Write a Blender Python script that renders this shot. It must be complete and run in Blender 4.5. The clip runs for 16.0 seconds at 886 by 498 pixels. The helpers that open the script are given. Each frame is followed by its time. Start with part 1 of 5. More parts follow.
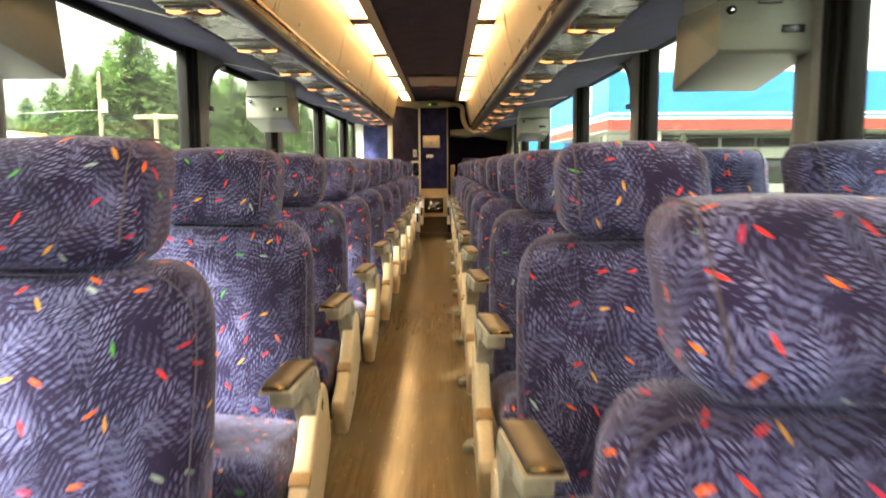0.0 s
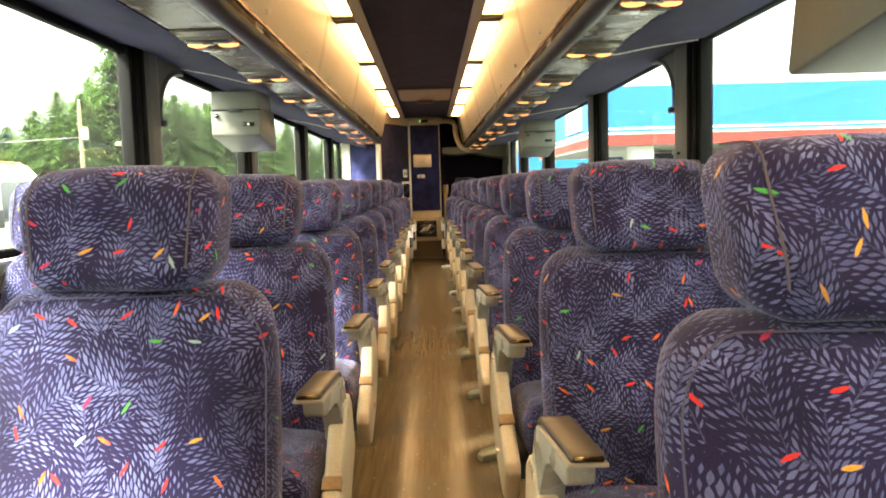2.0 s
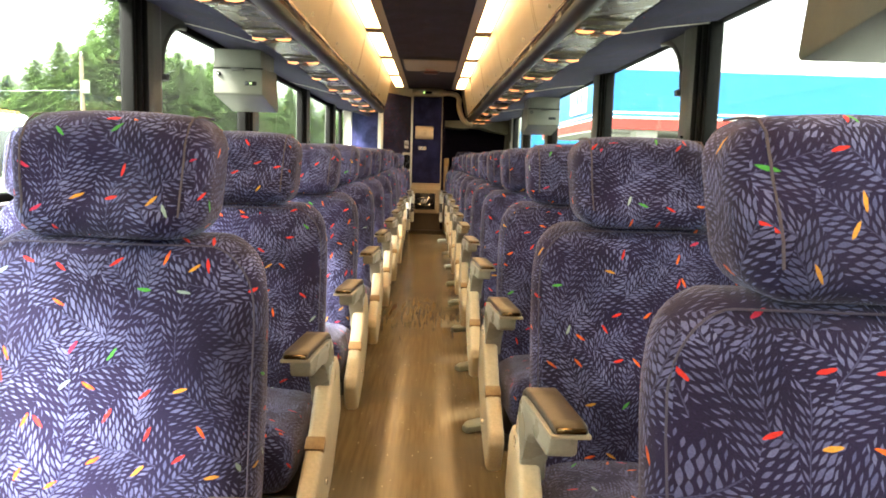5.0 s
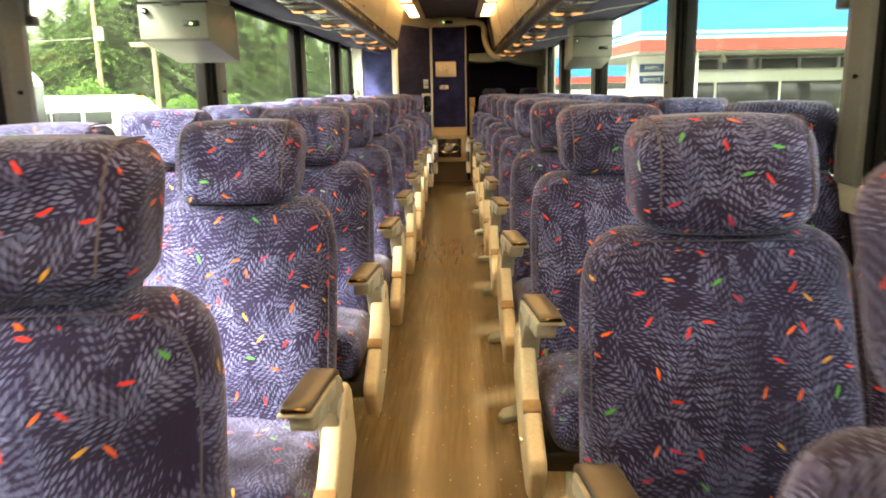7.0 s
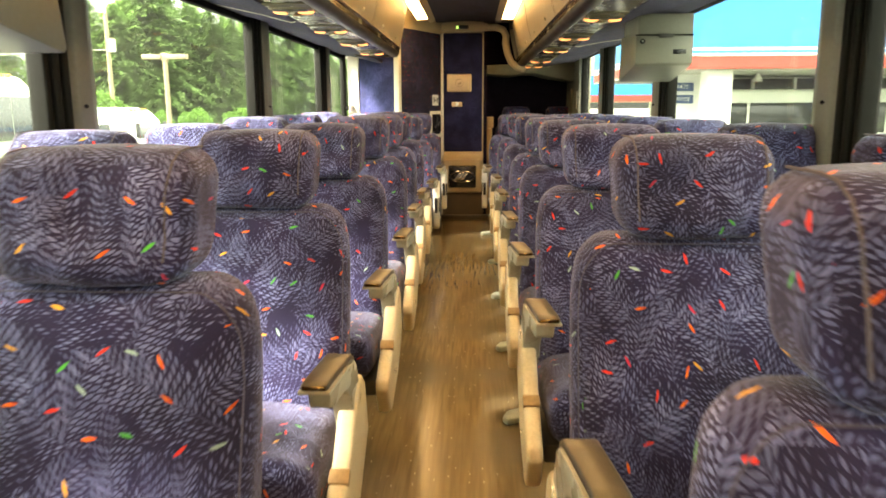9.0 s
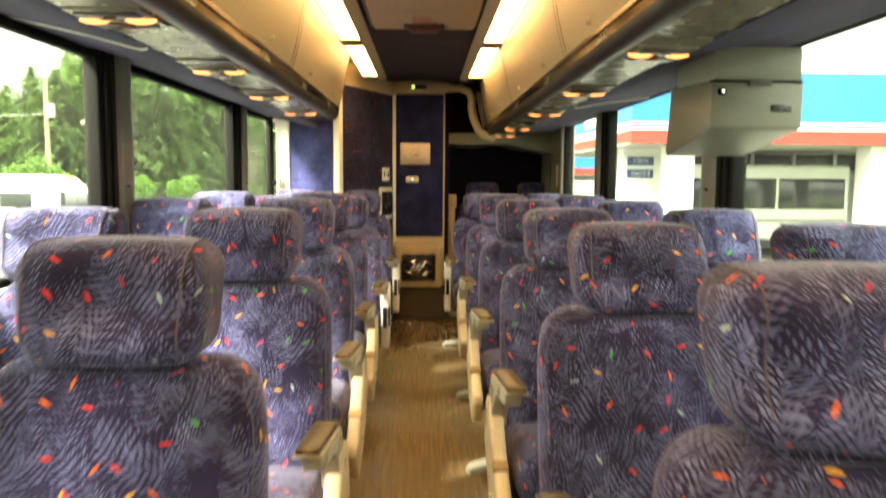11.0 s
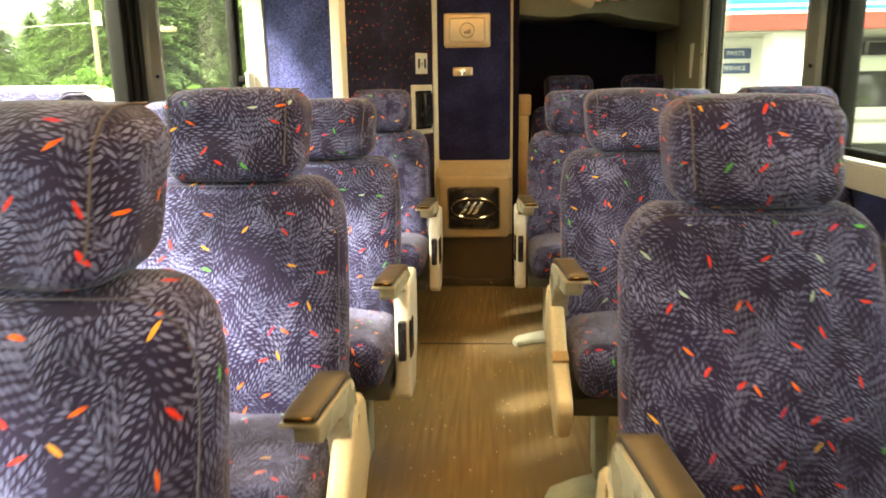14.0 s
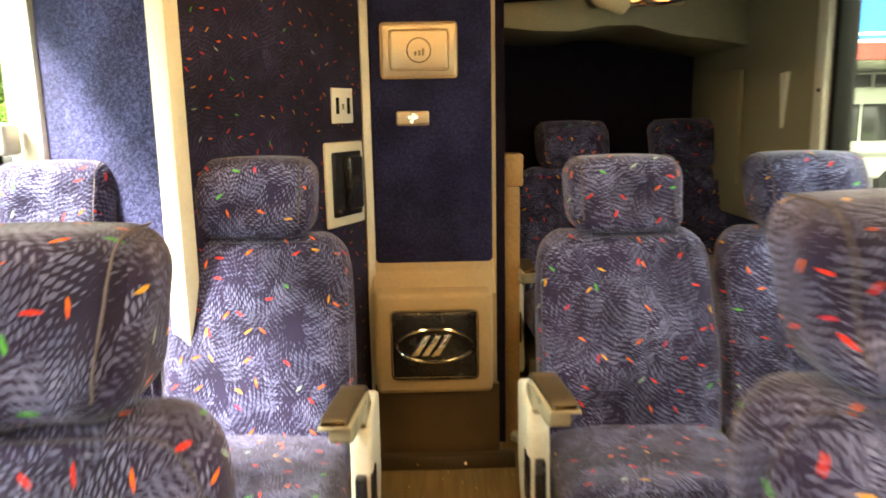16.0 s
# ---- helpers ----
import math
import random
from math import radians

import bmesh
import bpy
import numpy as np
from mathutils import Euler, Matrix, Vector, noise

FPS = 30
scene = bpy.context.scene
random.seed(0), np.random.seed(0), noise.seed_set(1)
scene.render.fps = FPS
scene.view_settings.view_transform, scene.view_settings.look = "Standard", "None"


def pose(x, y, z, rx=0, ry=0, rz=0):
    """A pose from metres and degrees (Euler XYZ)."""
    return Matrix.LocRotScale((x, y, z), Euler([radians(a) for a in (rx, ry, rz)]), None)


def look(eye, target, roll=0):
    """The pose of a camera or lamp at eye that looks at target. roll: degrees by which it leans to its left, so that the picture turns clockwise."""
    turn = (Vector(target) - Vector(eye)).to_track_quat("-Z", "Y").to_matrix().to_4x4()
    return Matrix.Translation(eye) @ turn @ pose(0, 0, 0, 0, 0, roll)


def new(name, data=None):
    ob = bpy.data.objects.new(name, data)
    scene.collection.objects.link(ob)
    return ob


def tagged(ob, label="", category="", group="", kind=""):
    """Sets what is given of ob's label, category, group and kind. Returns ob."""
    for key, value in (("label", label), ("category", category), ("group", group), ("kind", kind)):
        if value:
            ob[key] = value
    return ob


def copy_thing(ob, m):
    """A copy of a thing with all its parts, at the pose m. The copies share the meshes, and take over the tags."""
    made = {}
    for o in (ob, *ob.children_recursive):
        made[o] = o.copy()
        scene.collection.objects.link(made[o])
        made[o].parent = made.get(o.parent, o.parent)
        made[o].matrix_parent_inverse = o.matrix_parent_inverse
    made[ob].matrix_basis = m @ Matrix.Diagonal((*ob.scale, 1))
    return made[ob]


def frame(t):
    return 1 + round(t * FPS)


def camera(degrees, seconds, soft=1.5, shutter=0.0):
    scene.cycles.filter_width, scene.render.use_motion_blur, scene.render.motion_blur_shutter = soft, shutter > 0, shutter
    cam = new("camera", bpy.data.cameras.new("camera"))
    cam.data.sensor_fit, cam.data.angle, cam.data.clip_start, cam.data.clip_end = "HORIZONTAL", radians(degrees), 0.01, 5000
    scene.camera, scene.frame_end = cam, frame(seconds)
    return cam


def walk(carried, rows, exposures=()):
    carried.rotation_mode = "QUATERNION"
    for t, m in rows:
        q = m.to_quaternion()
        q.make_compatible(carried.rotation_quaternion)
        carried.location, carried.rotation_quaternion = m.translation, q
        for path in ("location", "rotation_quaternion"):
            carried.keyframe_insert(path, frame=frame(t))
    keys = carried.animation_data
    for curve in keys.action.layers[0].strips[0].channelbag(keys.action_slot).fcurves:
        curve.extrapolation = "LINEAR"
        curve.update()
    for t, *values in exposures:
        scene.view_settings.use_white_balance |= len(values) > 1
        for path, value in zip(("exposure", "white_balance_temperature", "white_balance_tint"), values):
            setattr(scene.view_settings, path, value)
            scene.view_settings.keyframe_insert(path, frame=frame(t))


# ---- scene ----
cam = camera(61.8, 16.0, 1.8, 0.4)
PATH = [
    (0, (0.115, -0.001, 1.102), (0.11, 1.986, 0.876), -0.3),
    (0.5, (0.064, 0.445, 1.135), (0.061, 2.44, 0.996), 0.2),
    (1, (0.029, 0.638, 1.161), (0.127, 2.632, 1.045), 0.1),
    (1.5, (0.013, 0.747, 1.131), (0.069, 2.743, 1.018), -0.7),
    (2, (0.024, 0.749, 1.105), (0.052, 2.742, 0.932), -1.6),
    (2.5, (0.025, 0.739, 1.108), (0.07, 2.724, 0.865), -2.2),
    (3, (0.023, 0.734, 1.108), (0.068, 2.716, 0.848), -2.8),
    (5.5, (0.032, 0.778, 1.086), (0.064, 2.764, 0.847), 2.3),
    (6, (0.073, 1.16, 1.102), (0.078, 3.14, 0.815), 1.8),
    (6.5, (0.103, 1.509, 1.179), (0.054, 3.478, 0.829), 1.0),
    (7, (0.045, 1.958, 1.199), (0.002, 3.913, 0.78), -1.1),
    (7.5, (0.016, 2.298, 1.2), (0.077, 4.239, 0.719), -0.6),
    (8, (0.063, 2.727, 1.226), (0.026, 4.68, 0.794), -0.6),
    (10.3, (0.051, 4.572, 1.177), (-0.054, 6.536, 0.813), 0.0),
    (10.5, (0.019, 4.745, 1.188), (-0.093, 6.707, 0.817), 0.1),
    (11, (0.0, 5.105, 1.255), (0.049, 7.095, 1.063), 0.4),
    (11.5, (0.052, 5.485, 1.271), (0.034, 7.485, 1.284), -0.4),
    (12, (0.059, 5.786, 1.247), (-0.087, 7.78, 1.207), -0.6),
    (12.5, (-0.011, 6.197, 1.248), (-0.146, 8.185, 1.076), -0.1),
    (13, (-0.012, 6.527, 1.201), (-0.065, 8.501, 0.884), -0.1),
    (13.5, (0.036, 6.943, 1.214), (-0.052, 8.889, 0.761), -0.6),
    (14, (0.015, 7.319, 1.18), (-0.101, 9.267, 0.74), -0.9),
    (14.5, (-0.036, 7.693, 1.22), (-0.052, 9.647, 0.795), 0.1),
    (15, (-0.02, 8.115, 1.188), (0.003, 10.07, 0.765), 0.7),
    (15.5, (0.025, 8.557, 1.247), (0.053, 10.523, 0.885), -0.0),
    (16, (-0.052, 9.085, 1.25), (-0.027, 11.052, 0.891), -1.1),
]
# stops, kelvin and tint, as the film camera drifts
TONES = [(0, 3.12, 7000, 13), (1.5, 3.1, 6850, 13), (3, 3.17, 6700, 14), (5.5, 3.2, 6600, 13), (6.5, 3.24, 6950, 12), (7.5, 3.26, 7750, 9), (10.5, 3.44, 7600, 8), (11.5, 3.0, 7900, 7), (12.5, 3.0, 7700, 6), (13.5, 3.26, 7950, 5), (14.5, 3.37, 8200, 5), (16, 3.57, 8000, 7)]
walk(cam, [(t, look(eye, target, roll)) for t, eye, target, roll in PATH], TONES)

from mathutils import noise

# ---- world, sun, exposure ----
SUN_DIR = Vector((-0.56, -0.385, 0.655)).normalized()
world = bpy.data.worlds.new("world")
scene.world = world
world.use_nodes = True
wn, wl = world.node_tree.nodes, world.node_tree.links
sky = wn.new("ShaderNodeTexSky")
sky.sky_type = "NISHITA"
sky.sun_disc = False
sky.sun_elevation = math.asin(SUN_DIR.z)
sky.sun_rotation = math.atan2(SUN_DIR.x, SUN_DIR.y)
sky.dust_density = 4.0
sky_soft = wn.new("ShaderNodeHueSaturation")
sky_soft.inputs["Saturation"].default_value = 0.12
# cloud cover: brighter overhead than at the horizon
cloud = wn.new("ShaderNodeTexSky")
cloud.sky_type, cloud.sun_disc, cloud.sun_elevation = "NISHITA", False, radians(90)
cloud.dust_density, cloud.air_density = 10.0, 0.6
both = wn.new("ShaderNodeMix")
both.data_type, both.blend_type = "RGBA", "MIX"
both.inputs[0].default_value = 0.75
wl.new(sky.outputs[0], both.inputs[6])
wl.new(cloud.outputs[0], both.inputs[7])
wl.new(both.outputs[2], sky_soft.inputs["Color"])
wl.new(sky_soft.outputs[0], wn["Background"].inputs[0])
wn["Background"].inputs[1].default_value = 0.34
sun = new("sun", bpy.data.lights.new("sun", "SUN"))
sun.data.energy, sun.data.angle, sun.data.color = 2.9, radians(11), (1.0, 0.97, 0.92)
sun.matrix_world = look(SUN_DIR * 30, (0, 0, 0))


# ---- materials ----
def mat(name, base=(0.5, 0.5, 0.5), rough=0.5, metal=0.0, noise_scale=0.0, amount=0.15, bump=0.0, bump_scale=200.0, spec=0.5, sheen=0.0):
    """A plain surface with grain at two scales and a fine relief."""
    m = bpy.data.materials.new(name)
    m.use_nodes = True
    n, l = m.node_tree.nodes, m.node_tree.links
    b = n["Principled BSDF"]
    b.inputs["Base Color"].default_value = (*base, 1)
    b.inputs["Roughness"].default_value = rough
    b.inputs["Metallic"].default_value = metal
    b.inputs["Specular IOR Level"].default_value = spec
    b.inputs["Sheen Weight"].default_value = sheen
    co = n.new("ShaderNodeTexCoord")
    if noise_scale:
        big, small = n.new("ShaderNodeTexNoise"), n.new("ShaderNodeTexNoise")
        big.inputs["Scale"].default_value, small.inputs["Scale"].default_value = noise_scale, noise_scale * 14
        big.inputs["Detail"].default_value = 4
        for t in (big, small):
            l.new(co.outputs["Object"], t.inputs["Vector"])
        add = n.new("ShaderNodeMath")
        add.operation = "ADD"
        l.new(big.outputs[0], add.inputs[0])
        l.new(small.outputs[0], add.inputs[1])
        ramp = n.new("ShaderNodeMapRange")
        ramp.inputs["From Min"].default_value, ramp.inputs["From Max"].default_value = 0.6, 1.4
        ramp.inputs["To Min"].default_value, ramp.inputs["To Max"].default_value = 1 - amount, 1 + amount
        l.new(add.outputs[0], ramp.inputs[0])
        mul = n.new("ShaderNodeVectorMath")
        mul.operation = "SCALE"
        mul.inputs[0].default_value = base
        l.new(ramp.outputs[0], mul.inputs["Scale"])
        l.new(mul.outputs[0], b.inputs["Base Color"])
        rr = n.new("ShaderNodeMapRange")
        rr.inputs["To Min"].default_value, rr.inputs["To Max"].default_value = max(0.02, rough - 0.1), min(1, rough + 0.1)
        l.new(big.outputs[0], rr.inputs[0])
        l.new(rr.outputs[0], b.inputs["Roughness"])
    if bump:
        bn, bp = n.new("ShaderNodeTexNoise"), n.new("ShaderNodeBump")
        bn.inputs["Scale"].default_value = bump_scale
        bp.inputs["Strength"].default_value = bump
        bp.inputs["Distance"].default_value = 0.004
        l.new(co.outputs["Object"], bn.inputs["Vector"])
        l.new(bn.outputs[0], bp.inputs["Height"])
        l.new(bp.outputs[0], b.inputs["Normal"])
    return m


class Graph:
    """Short hand for node arithmetic."""

    def __init__(self, m):
        self.n, self.l = m.node_tree.nodes, m.node_tree.links

    def put(self, socket, v):
        if isinstance(v, bpy.types.NodeSocket):
            self.l.new(v, socket)
        else:
            socket.default_value = v

    def math(self, op, a, b=0.0, c=0.0):
        k = self.n.new("ShaderNodeMath")
        k.operation = op
        for s, v in zip(k.inputs, (a, b, c)):
            self.put(s, v)
        return k.outputs[0]

    def vec(self, op, a, b=(0, 0, 0), scale=None):
        k = self.n.new("ShaderNodeVectorMath")
        k.operation = op
        self.put(k.inputs[0], a)
        if scale is None:
            self.put(k.inputs[1], b)
        else:
            self.put(k.inputs["Scale"], scale)
        return k.outputs["Value"] if op in ("LENGTH", "DOT_PRODUCT") else k.outputs[0]

    def split(self, v):
        k = self.n.new("ShaderNodeSeparateXYZ")
        self.l.new(v, k.inputs[0])
        return k.outputs

    def join(self, x, y, z=0.0):
        k = self.n.new("ShaderNodeCombineXYZ")
        for s, v in zip(k.inputs, (x, y, z)):
            self.put(s, v)
        return k.outputs[0]

    def mix(self, f, a, b):
        k = self.n.new("ShaderNodeMix")
        k.data_type = "RGBA"
        self.put(k.inputs[0], f)
        self.put(k.inputs[6], a)
        self.put(k.inputs[7], b)
        return k.outputs[2]

    def noise(self, v, scale, detail=2.0):
        k = self.n.new("ShaderNodeTexNoise")
        self.put(k.inputs["Vector"], v)
        k.inputs["Scale"].default_value, k.inputs["Detail"].default_value = scale, detail
        return k.outputs

    def step(self, v, lo, hi):
        k = self.n.new("ShaderNodeMapRange")
        k.interpolation_type = "SMOOTHSTEP"
        self.put(k.inputs[0], v)
        k.inputs[1].default_value, k.inputs[2].default_value = lo, hi
        return k.outputs[0]


def tufted(name, low, high):
    """Short wall carpet: dark loops with paler tips, worn in broad patches."""
    m = bpy.data.materials.new(name)
    m.use_nodes = True
    g = Graph(m)
    b = g.n["Principled BSDF"]
    co = g.n.new("ShaderNodeTexCoord").outputs["Object"]
    tuft = g.math("MULTIPLY_ADD", g.noise(co, 230.0, 2.0)[0], 0.7, g.math("MULTIPLY", g.noise(co, 90.0, 1.0)[0], 0.3))
    tip = g.step(tuft, 0.40, 0.66)
    col = g.mix(tip, (*low, 1), (*high, 1))
    wear = g.math("MULTIPLY_ADD", g.step(g.noise(co, 7.0, 3.0)[0], 0.32, 0.68), 0.6, 0.7)
    g.l.new(g.vec("SCALE", col, scale=wear), b.inputs["Base Color"])
    b.inputs["Roughness"].default_value = 0.95
    b.inputs["Specular IOR Level"].default_value = 0.1
    b.inputs["Sheen Weight"].default_value = 0.08
    bp = g.n.new("ShaderNodeBump")
    bp.inputs["Strength"].default_value = 0.6
    bp.inputs["Distance"].default_value = 0.003
    g.l.new(tuft, bp.inputs["Height"])
    g.l.new(bp.outputs[0], b.inputs["Normal"])
    return m


def fern_fabric(name, ground=(0.0175, 0.0140, 0.044), leaf=(0.084, 0.096, 0.212), leaf2=(0.172, 0.192, 0.365), flecks=1.0, sheen=0.24, fine=1.0, ink=1.0):
    """Moquette woven with fern sprays of small lens-shaped leaves and scattered coloured leaflets."""
    m = bpy.data.materials.new(name)
    m.use_nodes = True
    g = Graph(m)
    b = g.n["Principled BSDF"]
    co = g.n.new("ShaderNodeTexCoord")
    info = g.n.new("ShaderNodeObjectInfo")
    shift = g.vec("SCALE", g.join(17.3, 9.1, 0), scale=info.outputs["Random"])
    p = g.vec("ADD", co.outputs["UV"], shift)
    wob = g.vec("SUBTRACT", g.noise(p, 7.0, 1.0)[1], (0.5, 0.5, 0.5))
    jit = g.vec("SUBTRACT", g.noise(p, 75.0, 1.0)[1], (0.5, 0.5, 0.5))
    q = g.vec("ADD", p, g.vec("ADD", g.vec("SCALE", wob, scale=0.045), g.vec("SCALE", jit, scale=0.0028)))
    # every spray has a long cell of its own, its stem leaning one way or the other
    spray = g.n.new("ShaderNodeTexVoronoi")
    spray.voronoi_dimensions = "2D"
    spray.inputs["Scale"].default_value = 1.0
    spray.inputs["Randomness"].default_value = 0.9
    cells = g.vec("MULTIPLY", q, (18.0, 10.0, 1.0))
    g.l.new(cells, spray.inputs["Vector"])
    sc = g.split(spray.outputs["Color"])
    d = g.split(g.vec("MULTIPLY", g.vec("SUBTRACT", cells, spray.outputs["Position"]), (1 / 18.0, 1 / 10.0, 1.0)))
    turn = g.math("MULTIPLY_ADD", sc[0], 2.6, 0.3)
    ca, sa = g.math("COSINE", turn), g.math("SINE", turn)
    u = g.math("ADD", g.math("MULTIPLY", d[0], ca), g.math("MULTIPLY", d[1], sa))
    v = g.math("SUBTRACT", g.math("MULTIPLY", d[1], ca), g.math("MULTIPLY", d[0], sa))
    bend = g.math("MULTIPLY_ADD", sc[2], 8.0, -4.0)
    v = g.math("ADD", v, g.math("MULTIPLY", g.math("MULTIPLY", u, u), bend))
    saw = g.math("ABSOLUTE", v)
    side = g.math("MULTIPLY", g.math("SIGN", v), 0.25)
    tilt = g.math("ADD", g.math("DIVIDE", g.math("SUBTRACT", g.math("MULTIPLY", u, 0.70), g.math("MULTIPLY", saw, 0.71)), 0.0055), side)
    along = g.math("DIVIDE", g.math("ADD", g.math("MULTIPLY", u, 0.71), g.math("MULTIPLY", saw, 0.70)), 0.0185)
    lane = g.math("FLOOR", tilt)
    along = g.math("ADD", along, g.math("MULTIPLY", lane, 0.41))
    fa = g.math("ABSOLUTE", g.math("MULTIPLY_ADD", g.math("FRACT", along), 2.0, -1.0))
    ft = g.math("ABSOLUTE", g.math("MULTIPLY_ADD", g.math("FRACT", tilt), 2.0, -1.0))
    white = g.n.new("ShaderNodeTexWhiteNoise")
    white.noise_dimensions = "3D"
    g.l.new(g.join(lane, g.math("FLOOR", along), sc[1]), white.inputs["Vector"])
    tone = white.outputs["Value"]
    size = g.split(white.outputs["Color"])[1]
    lens = g.math("SUBTRACT", g.math("SUBTRACT", 0.70, g.math("MULTIPLY", 0.92, g.math("POWER", fa, 1.5))), ft)
    lens = g.math("ADD", lens, g.math("MULTIPLY_ADD", size, 0.60, -0.32))
    # leaves shrink away from the stem, so that the sprays stand apart
    lens = g.math("SUBTRACT", lens, g.math("MULTIPLY_ADD", g.math("MULTIPLY", saw, saw), 170.0, -0.10))
    thin = g.math("MULTIPLY_ADD", g.step(g.noise(p, 10.0, 2.0)[0], 0.36, 0.60), 0.36, -0.24)
    on = g.step(g.math("ADD", lens, thin), -0.06, 0.16)
    on = g.math("MULTIPLY", on, g.step(saw, 0.0004, 0.0020))
    stem = g.math("MULTIPLY", g.math("SUBTRACT", 1.0, g.step(saw, 0.0003, 0.0011)), 0.5)
    on = g.math("MAXIMUM", on, stem)
    on = g.math("MULTIPLY", on, g.math("MULTIPLY_ADD", g.step(g.noise(p, 6.0, 2.0)[0], 0.30, 0.62), 0.45, 0.55))
    pale = g.math("ADD", g.math("MULTIPLY", tone, 0.55), g.math("MULTIPLY", sc[1], 0.45))
    lc = g.mix(pale, (*leaf, 1), (*leaf2, 1))
    col = g.mix(on, (*ground, 1), lc)
    # coloured leaflets
    fl = g.n.new("ShaderNodeTexVoronoi")
    fl.voronoi_dimensions = "2D"
    fl.inputs["Scale"].default_value = 1.0
    fl.inputs["Randomness"].default_value = 0.95
    fp = g.vec("SCALE", g.vec("ADD", p, g.vec("SCALE", jit, scale=0.003)), scale=16.5 * fine)
    g.l.new(fp, fl.inputs["Vector"])
    d = g.split(g.vec("SUBTRACT", fp, fl.outputs["Position"]))
    rc = g.split(fl.outputs["Color"])
    ang = g.math("MULTIPLY_ADD", rc[0], 2.8, -1.4)
    ca, sa = g.math("COSINE", ang), g.math("SINE", ang)
    dx = g.math("ADD", g.math("MULTIPLY", d[0], ca), g.math("MULTIPLY", d[1], sa))
    dy = g.math("SUBTRACT", g.math("MULTIPLY", d[1], ca), g.math("MULTIPLY", d[0], sa))
    r = g.math("ADD", g.math("POWER", g.math("ABSOLUTE", g.math("DIVIDE", dx, 0.19)), 1.4), g.math("POWER", g.math("ABSOLUTE", g.math("DIVIDE", dy, 0.047)), 2.0))
    inside = g.math("SUBTRACT", 1.0, g.step(r, 0.75, 1.1))
    some = g.math("MULTIPLY", inside, g.math("LESS_THAN", rc[1], 0.66 * flecks))
    ramp = g.n.new("ShaderNodeValToRGB")
    ramp.color_ramp.interpolation = "CONSTANT"
    el = ramp.color_ramp.elements
    el[0].color = (0.68, 0.035, 0.03, 1)
    el[1].position, el[1].color = 0.36, (0.80, 0.15, 0.02, 1)
    for pos, c in ((0.64, (0.68, 0.32, 0.05, 1)), (0.76, (0.07, 0.36, 0.06, 1)), (0.86, (0.50, 0.03, 0.08, 1)), (0.93, (0.30, 0.42, 0.38, 1))):
        e = el.new(pos)
        e.color = c
    g.l.new(rc[2], ramp.inputs[0])
    # a redder heart in the orange ones
    heart = g.mix(g.math("MULTIPLY", g.step(dx, -0.05, 0.10), 0.5), ramp.outputs[0], (0.62, 0.05, 0.03, 1))
    heart = g.mix(g.math("GREATER_THAN", rc[2], 0.64), heart, ramp.outputs[0])
    col = g.mix(some, col, g.vec("SCALE", heart, scale=ink))
    # worn pile: nap at thread size, broad brushed-pile shading put into the colour
    nap = g.math("MULTIPLY_ADD", g.noise(p, 420.0, 1.0)[0], 0.7, 0.65)
    nap = g.math("MULTIPLY", nap, g.math("MULTIPLY_ADD", g.step(g.noise(p, 4.2, 2.0)[0], 0.30, 0.70), 0.75, 0.66))
    col = g.vec("SCALE", col, scale=nap)
    g.l.new(col, b.inputs["Base Color"])
    b.inputs["Roughness"].default_value = 0.9
    b.inputs["Specular IOR Level"].default_value = 0.2
    b.inputs["Sheen Weight"].default_value = sheen
    b.inputs["Sheen Roughness"].default_value = 0.45
    b.inputs["Sheen Tint"].default_value = (0.82, 0.80, 0.95, 1)
    bp = g.n.new("ShaderNodeBump")
    bp.inputs["Strength"].default_value = 0.30
    bp.inputs["Distance"].default_value = 0.002
    g.l.new(g.math("ADD", on, g.noise(p, 600.0, 1.0)[0]), bp.inputs["Height"])
    g.l.new(bp.outputs[0], b.inputs["Normal"])
    return m


def glow(name, color, strength, base=(0.8, 0.8, 0.8)):
    m = bpy.data.materials.new(name)
    m.use_nodes = True
    b = m.node_tree.nodes["Principled BSDF"]
    b.inputs["Base Color"].default_value = (*base, 1)
    b.inputs["Emission Color"].default_value = (*color, 1)
    b.inputs["Emission Strength"].default_value = strength
    return m


